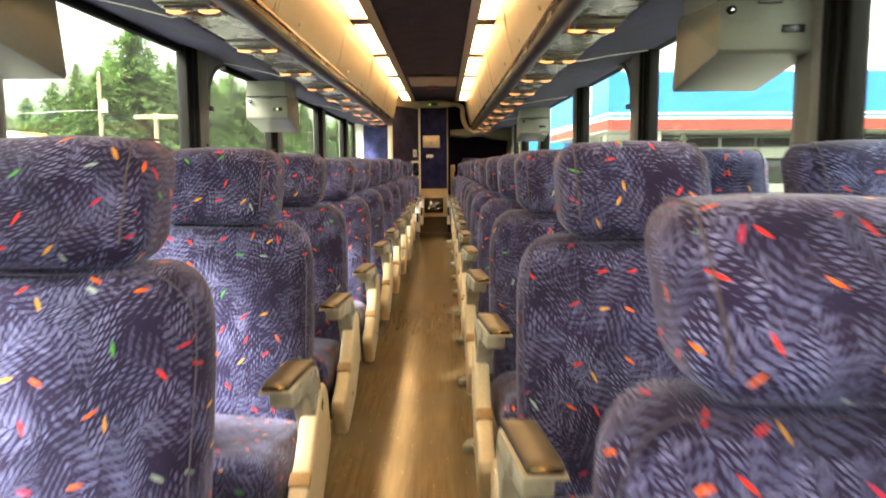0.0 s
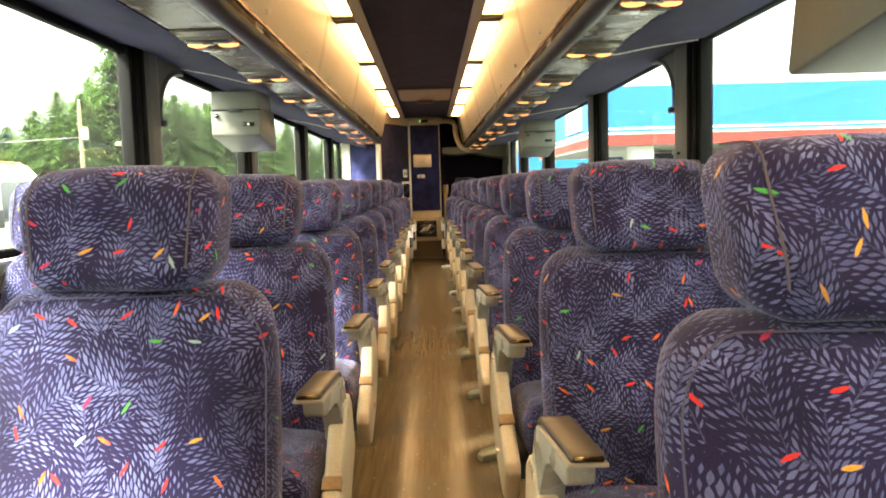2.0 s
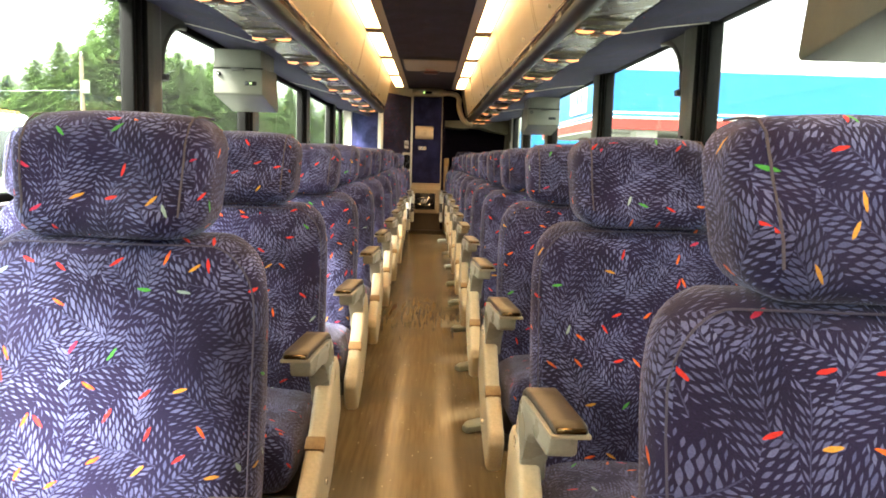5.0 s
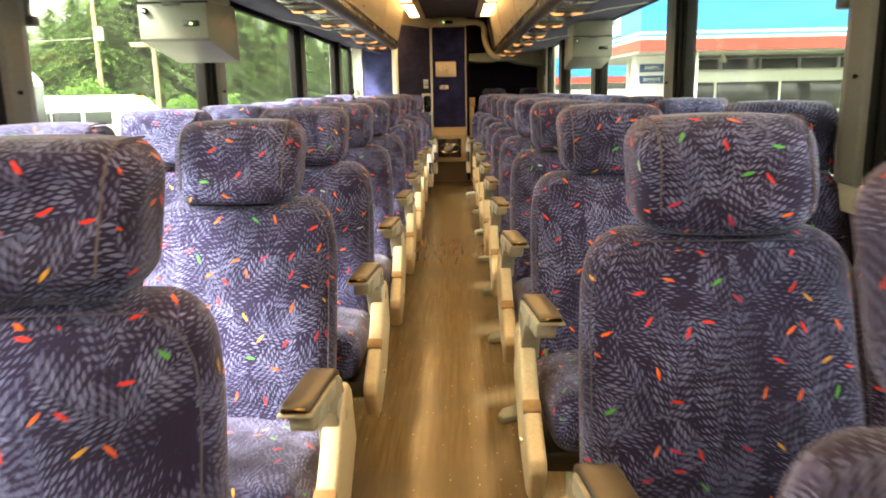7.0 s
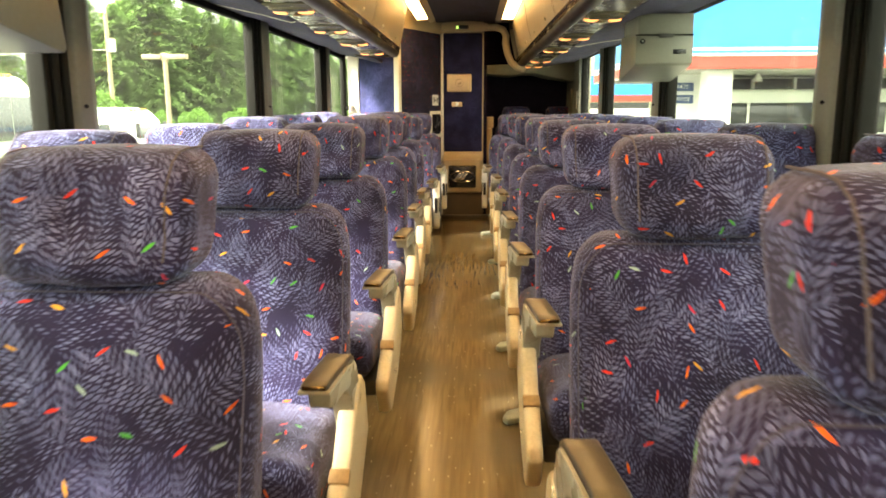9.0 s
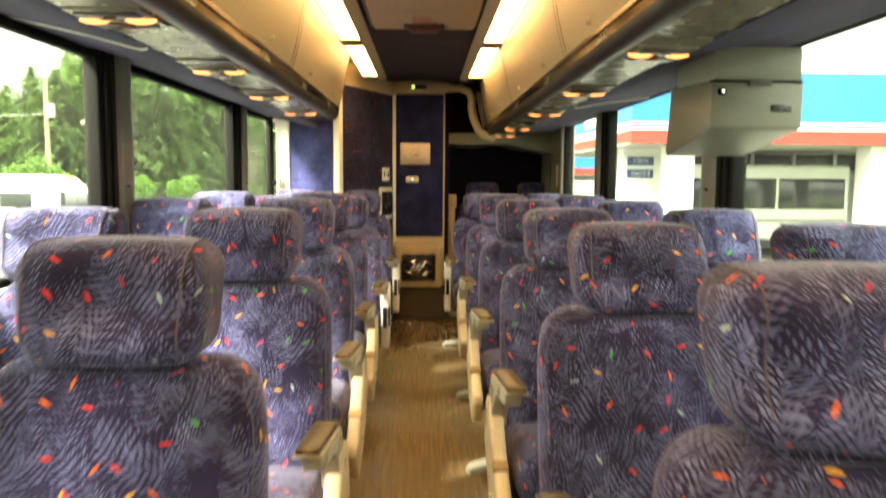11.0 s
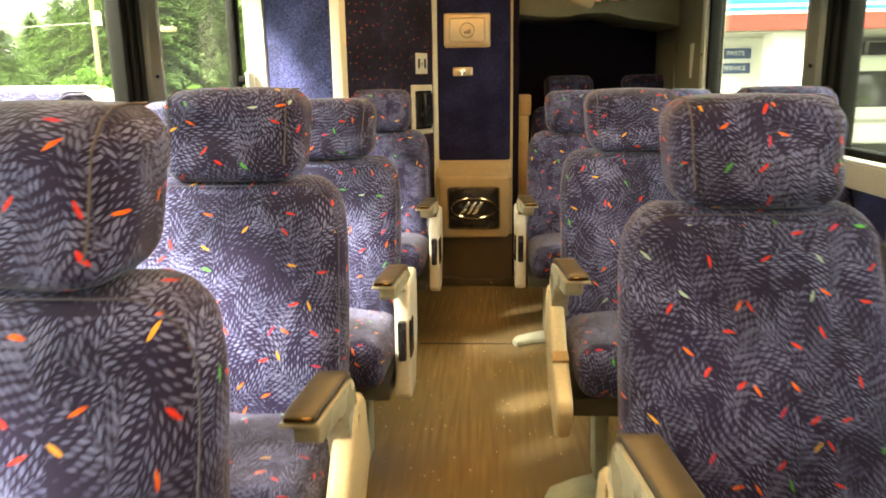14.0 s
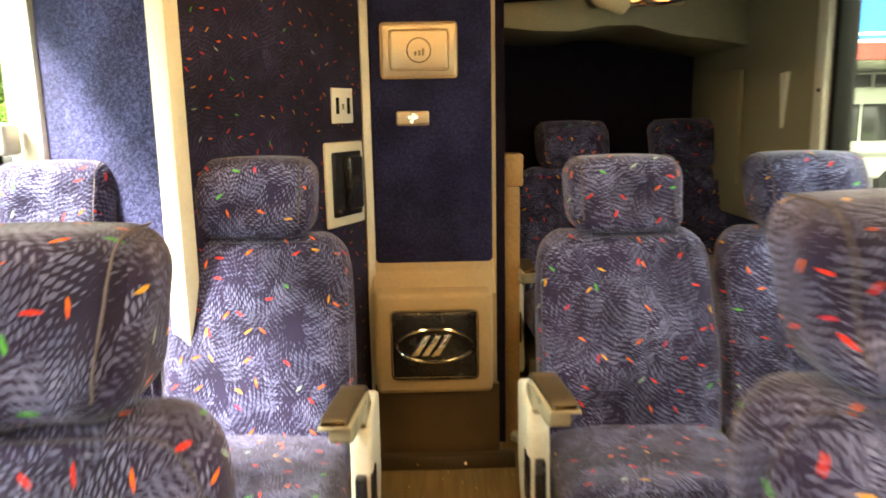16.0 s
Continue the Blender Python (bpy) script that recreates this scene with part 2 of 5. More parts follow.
def glass(name, tint=(0.79, 0.85, 0.79), rough=0.0):
    m = bpy.data.materials.new(name)
    m.use_nodes = True
    n, l = m.node_tree.nodes, m.node_tree.links
    n.remove(n["Principled BSDF"])
    t, gl = n.new("ShaderNodeBsdfTransparent"), n.new("ShaderNodeBsdfGlossy")
    mx, fr = n.new("ShaderNodeMixShader"), n.new("ShaderNodeLayerWeight")
    t.inputs[0].default_value = (*tint, 1)
    gl.inputs["Roughness"].default_value = rough
    fr.inputs["Blend"].default_value = 0.5
    pw, ml = n.new("ShaderNodeMath"), n.new("ShaderNodeMath")
    pw.operation, ml.operation = "POWER", "MULTIPLY_ADD"
    pw.inputs[1].default_value = 4.0
    ml.inputs[1].default_value, ml.inputs[2].default_value = 0.08, 0.012
    l.new(fr.outputs["Facing"], pw.inputs[0])
    l.new(pw.outputs[0], ml.inputs[0])
    l.new(ml.outputs[0], mx.inputs[0])
    l.new(t.outputs[0], mx.inputs[1])
    l.new(gl.outputs[0], mx.inputs[2])
    # a film of dust
    dust, film, spots = n.new("ShaderNodeBsdfTranslucent"), n.new("ShaderNodeMixShader"), n.new("ShaderNodeTexNoise")
    dust.inputs[0].default_value = (0.8, 0.8, 0.76, 1)
    spots.inputs["Scale"].default_value = 3.0
    spots.inputs["Detail"].default_value = 6.0
    k = n.new("ShaderNodeMapRange")
    k.inputs["To Min"].default_value, k.inputs["To Max"].default_value = 0.0, 0.008
    co = n.new("ShaderNodeTexCoord")
    l.new(co.outputs["Object"], spots.inputs["Vector"])
    l.new(spots.outputs[0], k.inputs[0])
    l.new(k.outputs[0], film.inputs[0])
    l.new(mx.outputs[0], film.inputs[1])
    l.new(dust.outputs[0], film.inputs[2])
    l.new(film.outputs[0], n["Material Output"].inputs[0])
    return m


FABRIC = fern_fabric("seat_fabric")
DOOR_FABRIC = fern_fabric("door_fabric", ground=(0.010, 0.009, 0.030), leaf=(0.020, 0.020, 0.058), leaf2=(0.034, 0.036, 0.085), sheen=0.05, fine=1.25, ink=0.6)
CEIL_FABRIC = fern_fabric("ceiling_fabric", ground=(0.013, 0.010, 0.024), leaf=(0.018, 0.015, 0.036), leaf2=(0.03, 0.025, 0.05), flecks=0.8, sheen=0.05, ink=0.25)
HEADER_FABRIC = fern_fabric("header_fabric", ground=(0.010, 0.010, 0.042), leaf=(0.014, 0.014, 0.054), leaf2=(0.020, 0.020, 0.068), flecks=0.3, sheen=0.1, ink=0.3)
EDGE = mat("edge_piping", (0.060, 0.055, 0.090), 0.8, noise_scale=90, amount=0.35)
PIPING = mat("piping", (0.085, 0.070, 0.088), 0.8, noise_scale=90, amount=0.35)
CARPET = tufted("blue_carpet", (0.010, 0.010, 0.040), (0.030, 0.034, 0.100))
# same carpet in paler blue, the washroom panel's sunlight put in its colour
CARPET_LIT = tufted("blue_carpet_lit", (0.012, 0.013, 0.050), (0.060, 0.068, 0.170))
BLACK_WALL = mat("dark_rear_fabric", (0.013, 0.0105, 0.021), 0.95, noise_scale=20, amount=0.4, spec=0.05)
BEIGE = mat("beige_moulding", (0.46, 0.36, 0.23), 0.45, noise_scale=6, amount=0.10, bump=0.08, bump_scale=600)
# sill cream darkened, so the shade on the rail's face is in the colour
SILL_FACE = mat("sill_face_shaded", (0.40, 0.36, 0.27), 0.42, noise_scale=7, amount=0.12)
CREAM = mat("cream_trim", (0.66, 0.63, 0.54), 0.4, noise_scale=6, amount=0.08)
BIN = mat("bin_door_plastic", (0.38, 0.305, 0.195), 0.38, noise_scale=4, amount=0.06, bump=0.04, bump_scale=500)
PSU = mat("grey_green_plastic", (0.170, 0.152, 0.098), 0.26, noise_scale=8, amount=0.12)
PSU_DARK = mat("dark_vent", (0.05, 0.05, 0.042), 0.4, noise_scale=20, amount=0.2)
BRONZE = mat("bronze_rail", (0.19, 0.12, 0.05), 0.16, metal=0.9, noise_scale=9, amount=0.2)
DARK_RAIL = mat("dark_rail", (0.036, 0.028, 0.017), 0.42, noise_scale=9, amount=0.2, spec=0.25)
GREYBOX = mat("grey_painted_metal", (0.155, 0.16, 0.125), 0.42, noise_scale=5, amount=0.07, bump=0.03, bump_scale=700)
FRAME = mat("window_frame_grey", (0.142, 0.140, 0.116), 0.45, noise_scale=6, amount=0.12)
GASKET = mat("ribbed_gasket", (0.008, 0.008, 0.007), 0.6, noise_scale=20, amount=0.3, spec=0.1)
RUBBER = mat("black_rubber", (0.006, 0.006, 0.006), 0.8, noise_scale=20, amount=0.3, spec=0.06)
CAST = mat("beige_painted_casting", (0.60, 0.475, 0.295), 0.4, noise_scale=9, amount=0.14, bump=0.05, bump_scale=400)
WHITE_CAST = mat("white_seat_end", (0.62, 0.60, 0.54), 0.35, noise_scale=9, amount=0.1)
ARM_GREY = mat("grey_arm_bracket", (0.34, 0.32, 0.25), 0.28, noise_scale=12, amount=0.12)
ARM_CAP = mat("brown_arm_pad", (0.055, 0.040, 0.025), 0.34, noise_scale=14, amount=0.3, bump=0.1, bump_scale=300)
FOOT = mat("cast_metal_foot", (0.36, 0.39, 0.31), 0.5, metal=0.0, noise_scale=15, amount=0.25, bump=0.1, bump_scale=200)
STEEL = mat("chrome", (0.85, 0.85, 0.85), 0.08, metal=1.0, noise_scale=10, amount=0.04)
BLACK = mat("black_plastic", (0.014, 0.014, 0.018), 0.25, noise_scale=10, amount=0.3)
SILVER = mat("silver_plate", (0.62, 0.50, 0.36), 0.35, metal=0.5, noise_scale=10, amount=0.1)
TAN = mat("tan_wood", (0.32, 0.19, 0.08), 0.45, noise_scale=8, amount=0.25)
WHITE = mat("white_plastic", (0.75, 0.74, 0.70), 0.4, noise_scale=8, amount=0.05)
LAMP = glow("strip_diffuser", (1.0, 0.62, 0.26), 2.05)
READ = glow("reading_lamp", (1.0, 0.33, 0.10), 0.40, (0.5, 0.2, 0.08))
LED = glow("green_led", (0.4, 0.9, 0.1), 0.25)
PANE = glass("window_glass")


def floor_material():
    m = bpy.data.materials.new("wood_vinyl")
    m.use_nodes = True
    g = Graph(m)
    b = g.n["Principled BSDF"]
    co = g.n.new("ShaderNodeTexCoord")
    p = co.outputs["Object"]
    s = g.split(p)
    grain = g.noise(g.join(g.math("MULTIPLY", s[0], 60.0), g.math("MULTIPLY", s[1], 3.0)), 1.0, 4.0)[0]
    stain = g.noise(p, 2.3, 3.0)[0]
    c = g.mix(g.step(grain, 0.3, 0.7), (0.175, 0.120, 0.055, 1), (0.260, 0.182, 0.086, 1))
    c = g.mix(g.step(stain, 0.35, 0.75), c, (0.170, 0.130, 0.072, 1))
    chip = g.n.new("ShaderNodeTexVoronoi")
    g.l.new(g.join(g.math("MULTIPLY", s[0], 44.0), g.math("MULTIPLY", s[1], 26.0)), chip.inputs["Vector"])
    chip.inputs["Scale"].default_value = 1.0
    few = g.math("MULTIPLY", g.math("LESS_THAN", chip.outputs["Distance"], 0.12), g.math("LESS_THAN", g.split(chip.outputs["Color"])[0], 0.32))
    c = g.mix(few, c, (0.55, 0.45, 0.28, 1))
    g.l.new(c, b.inputs["Base Color"])
    rough = g.math("MULTIPLY_ADD", stain, 0.18, 0.12)
    g.l.new(rough, b.inputs["Roughness"])
    bp = g.n.new("ShaderNodeBump")
    bp.inputs["Strength"].default_value = 0.07
    bp.inputs["Distance"].default_value = 0.003
    g.l.new(g.math("ADD", grain, g.noise(p, 60.0, 2.0)[0]), bp.inputs["Height"])
    g.l.new(bp.outputs[0], b.inputs["Normal"])
    return m


FLOOR = floor_material()


# ---- mesh helpers ----
def uv_box(bm):
    uv = bm.loops.layers.uv.verify()
    for f in bm.faces:
        n = f.normal
        ax = max(range(3), key=lambda k: abs(n[k]))
        for lp in f.loops:
            c = lp.vert.co
            lp[uv].uv = (c.y, c.z) if ax == 0 else ((c.x, c.z) if ax == 1 else (c.x, c.y))


def part(name, bm, material, parent=None, label="", smooth=True, at=(0, 0, 0)):
    """Links a bmesh as one mesh object, under a thing or a part."""
    bm.normal_update()
    uv_box(bm)
    me = bpy.data.meshes.new(name)
    bm.to_mesh(me)
    bm.free()
    me.materials.append(material)
    if smooth:
        me.shade_smooth()
        me.set_sharp_from_angle(angle=radians(38))
    ob = new(name, me)
    if parent:
        ob.parent = parent
    ob.location = at
    if label:
        ob["label"] = label
    return ob


def thing(name, x, y, z, label, category, group="", kind=""):
    e = new(name)
    e.location = (x, y, z)
    e.empty_display_size = 0.1
    return tagged(e, label, category, group, kind)


def add_box(bm, x0, x1, y0, y1, z0, z1, bevel=0.0, seg=2):
    r = bmesh.ops.create_cube(bm, size=1.0, matrix=Matrix.Translation(((x0 + x1) / 2, (y0 + y1) / 2, (z0 + z1) / 2)) @ Matrix.Diagonal((abs(x1 - x0), abs(y1 - y0), abs(z1 - z0), 1)))
    if bevel:
        vs = set(r["verts"])
        es = [e for e in bm.edges if e.verts[0] in vs and e.verts[1] in vs]
        bmesh.ops.bevel(bm, geom=es, offset=bevel, segments=seg, affect="EDGES", profile=0.5)


def box(x0, x1, y0, y1, z0, z1, bevel=0.0, seg=2):
    bm = bmesh.new()
    add_box(bm, x0, x1, y0, y1, z0, z1, bevel, seg)
    return bm


def prism(profile, axis, a, b, bevel=0.0, bm=None, seg=2):
    """A closed outline, extruded from a to b along an axis. The outline is in the other two axes, in their order."""
    bm = bm or bmesh.new()

    def at(p, k):
        return (k, p[0], p[1]) if axis == "x" else ((p[0], k, p[1]) if axis == "y" else (p[0], p[1], k))

    lo = [bm.verts.new(at(p, a)) for p in profile]
    hi = [bm.verts.new(at(p, b)) for p in profile]
    fs = [bm.faces.new(lo), bm.faces.new(list(reversed(hi)))]
    for i in range(len(lo)):
        j = (i + 1) % len(lo)
        fs.append(bm.faces.new((lo[j], lo[i], hi[i], hi[j])))
    bmesh.ops.recalc_face_normals(bm, faces=fs)
    if bevel:
        es = list({e for f in fs for e in f.edges})
        bmesh.ops.bevel(bm, geom=es, offset=bevel, segments=seg, affect="EDGES", profile=0.5)
    return bm


def tube(points, r, sides=6, closed=False, bm=None):
    bm = bm or bmesh.new()
    pts = [Vector(p) for p in points]
    rings = []
    for i, p in enumerate(pts):
        a = pts[i - 1] if (i or closed) else p
        c = pts[(i + 1) % len(pts)] if (i < len(pts) - 1 or closed) else p
        d = (c - a).normalized()
        s = d.cross(Vector((0, 0, 1)) if abs(d.z) < 0.9 else Vector((1, 0, 0))).normalized()
        t = d.cross(s)
        rings.append([bm.verts.new(p + r * (math.cos(k * math.tau / sides) * s + math.sin(k * math.tau / sides) * t)) for k in range(sides)])
    n = len(rings)
    for i in range(n if closed else n - 1):
        A, B = rings[i], rings[(i + 1) % n]
        best = min(range(sides), key=lambda o: sum((A[k].co - B[(k + o) % sides].co).length for k in range(sides))) if i == n - 1 else 0
        for k in range(sides):
            bm.faces.new((A[k], A[(k + 1) % sides], B[(k + 1 + best) % sides], B[(k + best) % sides]))
    if not closed:
        bm.faces.new(rings[0])
        bm.faces.new(list(reversed(rings[-1])))
    bmesh.ops.recalc_face_normals(bm, faces=bm.faces[:])
    return bm


def cylinder(bm, r, a, b, sides=16, r2=None):
    a, b = Vector(a), Vector(b)
    d = b - a
    m = Matrix.Translation((a + b) / 2) @ d.to_track_quat("Z", "Y").to_matrix().to_4x4()
    bmesh.ops.create_cone(bm, cap_ends=True, segments=sides, radius1=r, radius2=r if r2 is None else r2, depth=d.length, matrix=m)
    return bm


def soft_block(hx, hy, hz, r, deform, n=5):
    """A pillow: a box with round edges of radius r, its points then moved by deform."""
    bm = bmesh.new()

    def line(h):
        rr = min(r, h * 0.98)
        arc = [h - rr + rr * math.tan(math.radians(k)) for k in (15, 30, 45)]
        flat = [-(h - rr) + 2 * (h - rr) * i / n for i in range(n + 1)]
        return [-v for v in reversed(arc)] + flat + arc

    h = (hx, hy, hz)
    seen = {}

    def vert(p):
        key = tuple(round(c, 5) for c in p)
        if key not in seen:
            inner = Vector([max(-(hh - min(r, hh * 0.98)), min(hh - min(r, hh * 0.98), c)) for hh, c in zip(h, p)])
            d = Vector(p) - inner
            # radius is smaller along an axis that is thin
            v = inner + (d.normalized() * min(r, min(h) * 0.98) if d.length > 1e-6 else d)
            seen[key] = bm.verts.new(deform(v))
        return seen[key]

    for ax in range(3):
        i, j = [k for k in range(3) if k != ax]
        li, lj = line(h[i]), line(h[j])
        for sgn in (-1, 1):
            for a in range(len(li) - 1):
                for c in range(len(lj) - 1):
                    q = []
                    for (x, y) in ((li[a], lj[c]), (li[a + 1], lj[c]), (li[a + 1], lj[c + 1]), (li[a], lj[c + 1])):
                        p = [0, 0, 0]
                        p[ax], p[i], p[j] = sgn * h[ax], x, y
                        q.append(vert(p))
                    if len(set(q)) == 4:
                        try:
                            bm.faces.new(q)
                        except ValueError:
                            pass
    bmesh.ops.recalc_face_normals(bm, faces=bm.faces[:])
    return bm


def text(name, body, size, material, matrix, parent, extrude=0.001):
    cu = bpy.data.curves.new(name, "FONT")
    cu.body, cu.size, cu.extrude, cu.align_x, cu.align_y = body, size, extrude, "CENTER", "CENTER"
    tmp = bpy.data.objects.new(name, cu)
    scene.collection.objects.link(tmp)
    dg = bpy.context.evaluated_depsgraph_get()
    me = bpy.data.meshes.new_from_object(tmp.evaluated_get(dg))
    bpy.data.objects.remove(tmp)
    me.materials.clear()
    me.materials.append(material)
    ob = new(name, me)
    ob.parent = parent
    ob.matrix_basis = matrix
    return ob

# ---- the coach: shell ----
HALF, Y0, Y1 = 1.22, -1.6, 12.62
CENTRE = -0.02  # the body's centre line, from that of the aisle
PILLARS = (0.18, 2.12, 4.04, 5.89, 8.06, 10.0)
SILL, HEAD = 0.90, 1.72


def shell():
    tagged(part("floor", box(-HALF, HALF, Y0, Y1, -0.06, 0.0), FLOOR), "worn brown wood-look vinyl floor of the aisle", "floor", kind="structure")
    tagged(part("ground_mat_seam", box(-0.27, 0.19, 10.552, 10.560, 0.0, 0.004), mat("seam", (0.06, 0.04, 0.02), 0.6, noise_scale=20)), "dark seam across the vinyl floor", "floor seam", kind="structure")
    # ceiling: carpet field, light coves and rack roof in one mesh each
    prof = [(-0.292, 2.028), (-0.2, 2.045), (0, 2.055), (0.2, 2.045), (0.292, 2.028), (0.292, 2.12), (-0.292, 2.12)]
    tagged(part("ceiling", prism(prof, "y", Y0, 11.68), CEIL_FABRIC), "dark patterned carpet ceiling", "ceiling", kind="structure")
    roof = [(-HALF, 1.78), (-HALF, 2.25), (HALF, 2.25), (HALF, 1.78), (HALF - 0.02, 1.78), (HALF - 0.04, 2.14), (-HALF + 0.04, 2.14), (-HALF + 0.02, 1.78)]
    tagged(part("ceiling_shell", prism(roof, "y", Y0, Y1), FRAME), "grey outer roof panel", "ceiling", kind="structure")
    for s, nm in ((-1, "wall_left"), (1, "wall_right")):
        wall = thing(nm, s * HALF, 5, 0, "grey coach side wall below and above the windows", "wall", kind="structure")
        x0, x1 = (0, s * 0.06)
        part("lower_panel", box(x0, x1, Y0 - 5, Y1 - 5, -0.06, SILL - 0.065), CARPET, wall)
        part("upper_panel", box(x0, x1, Y0 - 5, Y1 - 5, HEAD, 2.2), FRAME, wall)
        # darker face for the shaded side, cream cap for the lit top
        part("sill_rail", box(-s * 0.045, s * 0.06, Y0 - 5, 11.38 - 5, SILL - 0.065, SILL + 0.014, 0.004), SILL_FACE, wall, "beige sill rail, its face coloured darker for shade")
        part("sill_cap", box(-s * 0.049, s * 0.06, Y0 - 5, 11.38 - 5, SILL + 0.0145, SILL + 0.025, 0.004), CREAM, wall, "pale cap strip coloured as the sill's lit top")
    front = thing("wall_front", 0, Y0, 0, "grey front end of the coach with a split windscreen", "wall", kind="structure")
    part("lower_panel", box(-HALF, HALF, -0.06, 0, -0.06, 0.72), FRAME, front)
    part("upper_panel", box(-HALF, HALF, -0.06, 0, 1.78, 2.25), FRAME, front)
    for a, b in ((-HALF, -HALF + 0.09), (-0.03, 0.03), (HALF - 0.09, HALF)):
        part("post", box(a, b, -0.06, 0, 0.72, 1.78), FRAME, front)
    for a, b in ((-HALF + 0.09, -0.03), (0.03, HALF - 0.09)):
        w = part("windscreen", box(a, b, -0.035, -0.028, 0.72, 1.78), PANE, front, "half of the windscreen", smooth=False)
        w.visible_shadow = False
    tagged(part("wall_rear", box(-HALF, HALF, Y1, Y1 + 0.06, -0.06, 2.25), BLACK_WALL), "nearly black carpeted rear wall", "wall", kind="structure")


def windows():
    k = 0
    for s in (-1, 1):
        ends = list(PILLARS) + [11.365 if s > 0 else 11.09]
        for i, y in enumerate(PILLARS):
            post = thing("window_pillar", s * HALF, y, SILL, "grey window pillar with a ribbed black rubber gasket", "window pillar", "window pillars", "structure")
            top = HEAD - SILL + 0.05
            part("post", prism([(-s * 0.045, -0.045), (-s * 0.066, -0.025), (-s * 0.070, 0.05), (-s * 0.058, 0.10), (-s * 0.03, 0.125), (s * 0.05, 0.125), (s * 0.05, -0.045)], "z", 0.02, top, 0.006), FRAME, post)
            for g, w, d in ((-0.125, 0.030, 0.030), (-0.092, 0.032, 0.044), (-0.060, 0.028, 0.056)):
                part("gasket", box(-s * d, s * 0.03, g - w / 2, g + w / 2, 0.02, top - 0.02, 0.009, 3), GASKET, post, "black rubber gasket")
        for i in range(len(ends) - 1):
            a, b = ends[i] + 0.12, ends[i + 1] - (0.13 if i < len(PILLARS) - 1 else 0.0)
            k += 1
            win = thing("window_%d" % k, s * HALF, (a + b) / 2, SILL, "long tinted coach window in a black rubber gasket", "window", "side windows", "structure")
            h = (b - a) / 2
            p = part("pane", box(s * 0.012, s * 0.018, -h - 0.01, h + 0.01, 0.0, HEAD - SILL + 0.02), PANE, win, smooth=False)
            p.visible_shadow = False
            part("lower_gasket", box(-s * 0.01, s * 0.03, -h, h, 0.02, 0.05, 0.008), RUBBER, win)
            part("upper_gasket", box(-s * 0.01, s * 0.03, -h, h, HEAD - SILL - 0.035, HEAD - SILL, 0.008), RUBBER, win)
        # rounded head corner behind the third pillar, with a rolled lip
        y = PILLARS[2] + 0.115
        turn = [math.radians(v) for v in range(0, 91, 10)]
        arc = [(y + 0.34 - 0.325 * math.cos(q), HEAD - 0.27 + 0.235 * math.sin(q)) for q in turn]
        prof = arc + [(y + 0.34, HEAD + 0.02), (y - 0.02, HEAD + 0.02), (y - 0.02, HEAD - 0.29), (y + 0.015, HEAD - 0.29)]
        corner = thing("trim_window_corner", 0, 0, 0, "grey rounded window corner trim with a rolled lip", "window trim", kind="structure")
        part("corner_panel", prism(prof, "x", s * (HALF - 0.045), s * (HALF + 0.02)), FRAME, corner)
        part("lip", tube([(s * (HALF - 0.045), p, q) for p, q in [(y + 0.015, HEAD - 0.30)] + arc], 0.013, 8), FRAME, corner)
        part("hook", box(s * (HALF - 0.075), s * (HALF - 0.03), y - 0.005, y + 0.032, HEAD - 0.318, HEAD - 0.288, 0.008), FRAME, corner)
    e = thing("trim_end_right", HALF, 11.38, 0, "cream end pillar with a black gasket beside the last window", "pillar", kind="structure")
    part("post", box(-0.048, 0.0, 0.004, 0.072, SILL, 2.0, 0.01), CREAM, e)
    part("outer_post", box(0.0, 0.05, 0.004, 0.072, SILL, 2.0), RUBBER, e)
    part("gasket", box(-0.030, 0.03, -0.030, 0.003, SILL + 0.025, HEAD + 0.02, 0.006), GASKET, e)
    part("screw", cylinder(bmesh.new(), 0.006, (-0.052, 0.03, 1.30), (-0.046, 0.03, 1.30), 10), BLACK, e, "dark screw head")
    e = thing("trim_end_left", -HALF, 11.05, 0, "black gasket at the end of the last window", "window trim", kind="structure")
    for g, d in ((0.025, 0.010), (0.056, 0.022)):
        part("gasket", box(-0.03, d, g, g + 0.028, SILL + 0.02, HEAD + 0.02, 0.007), GASKET, e)


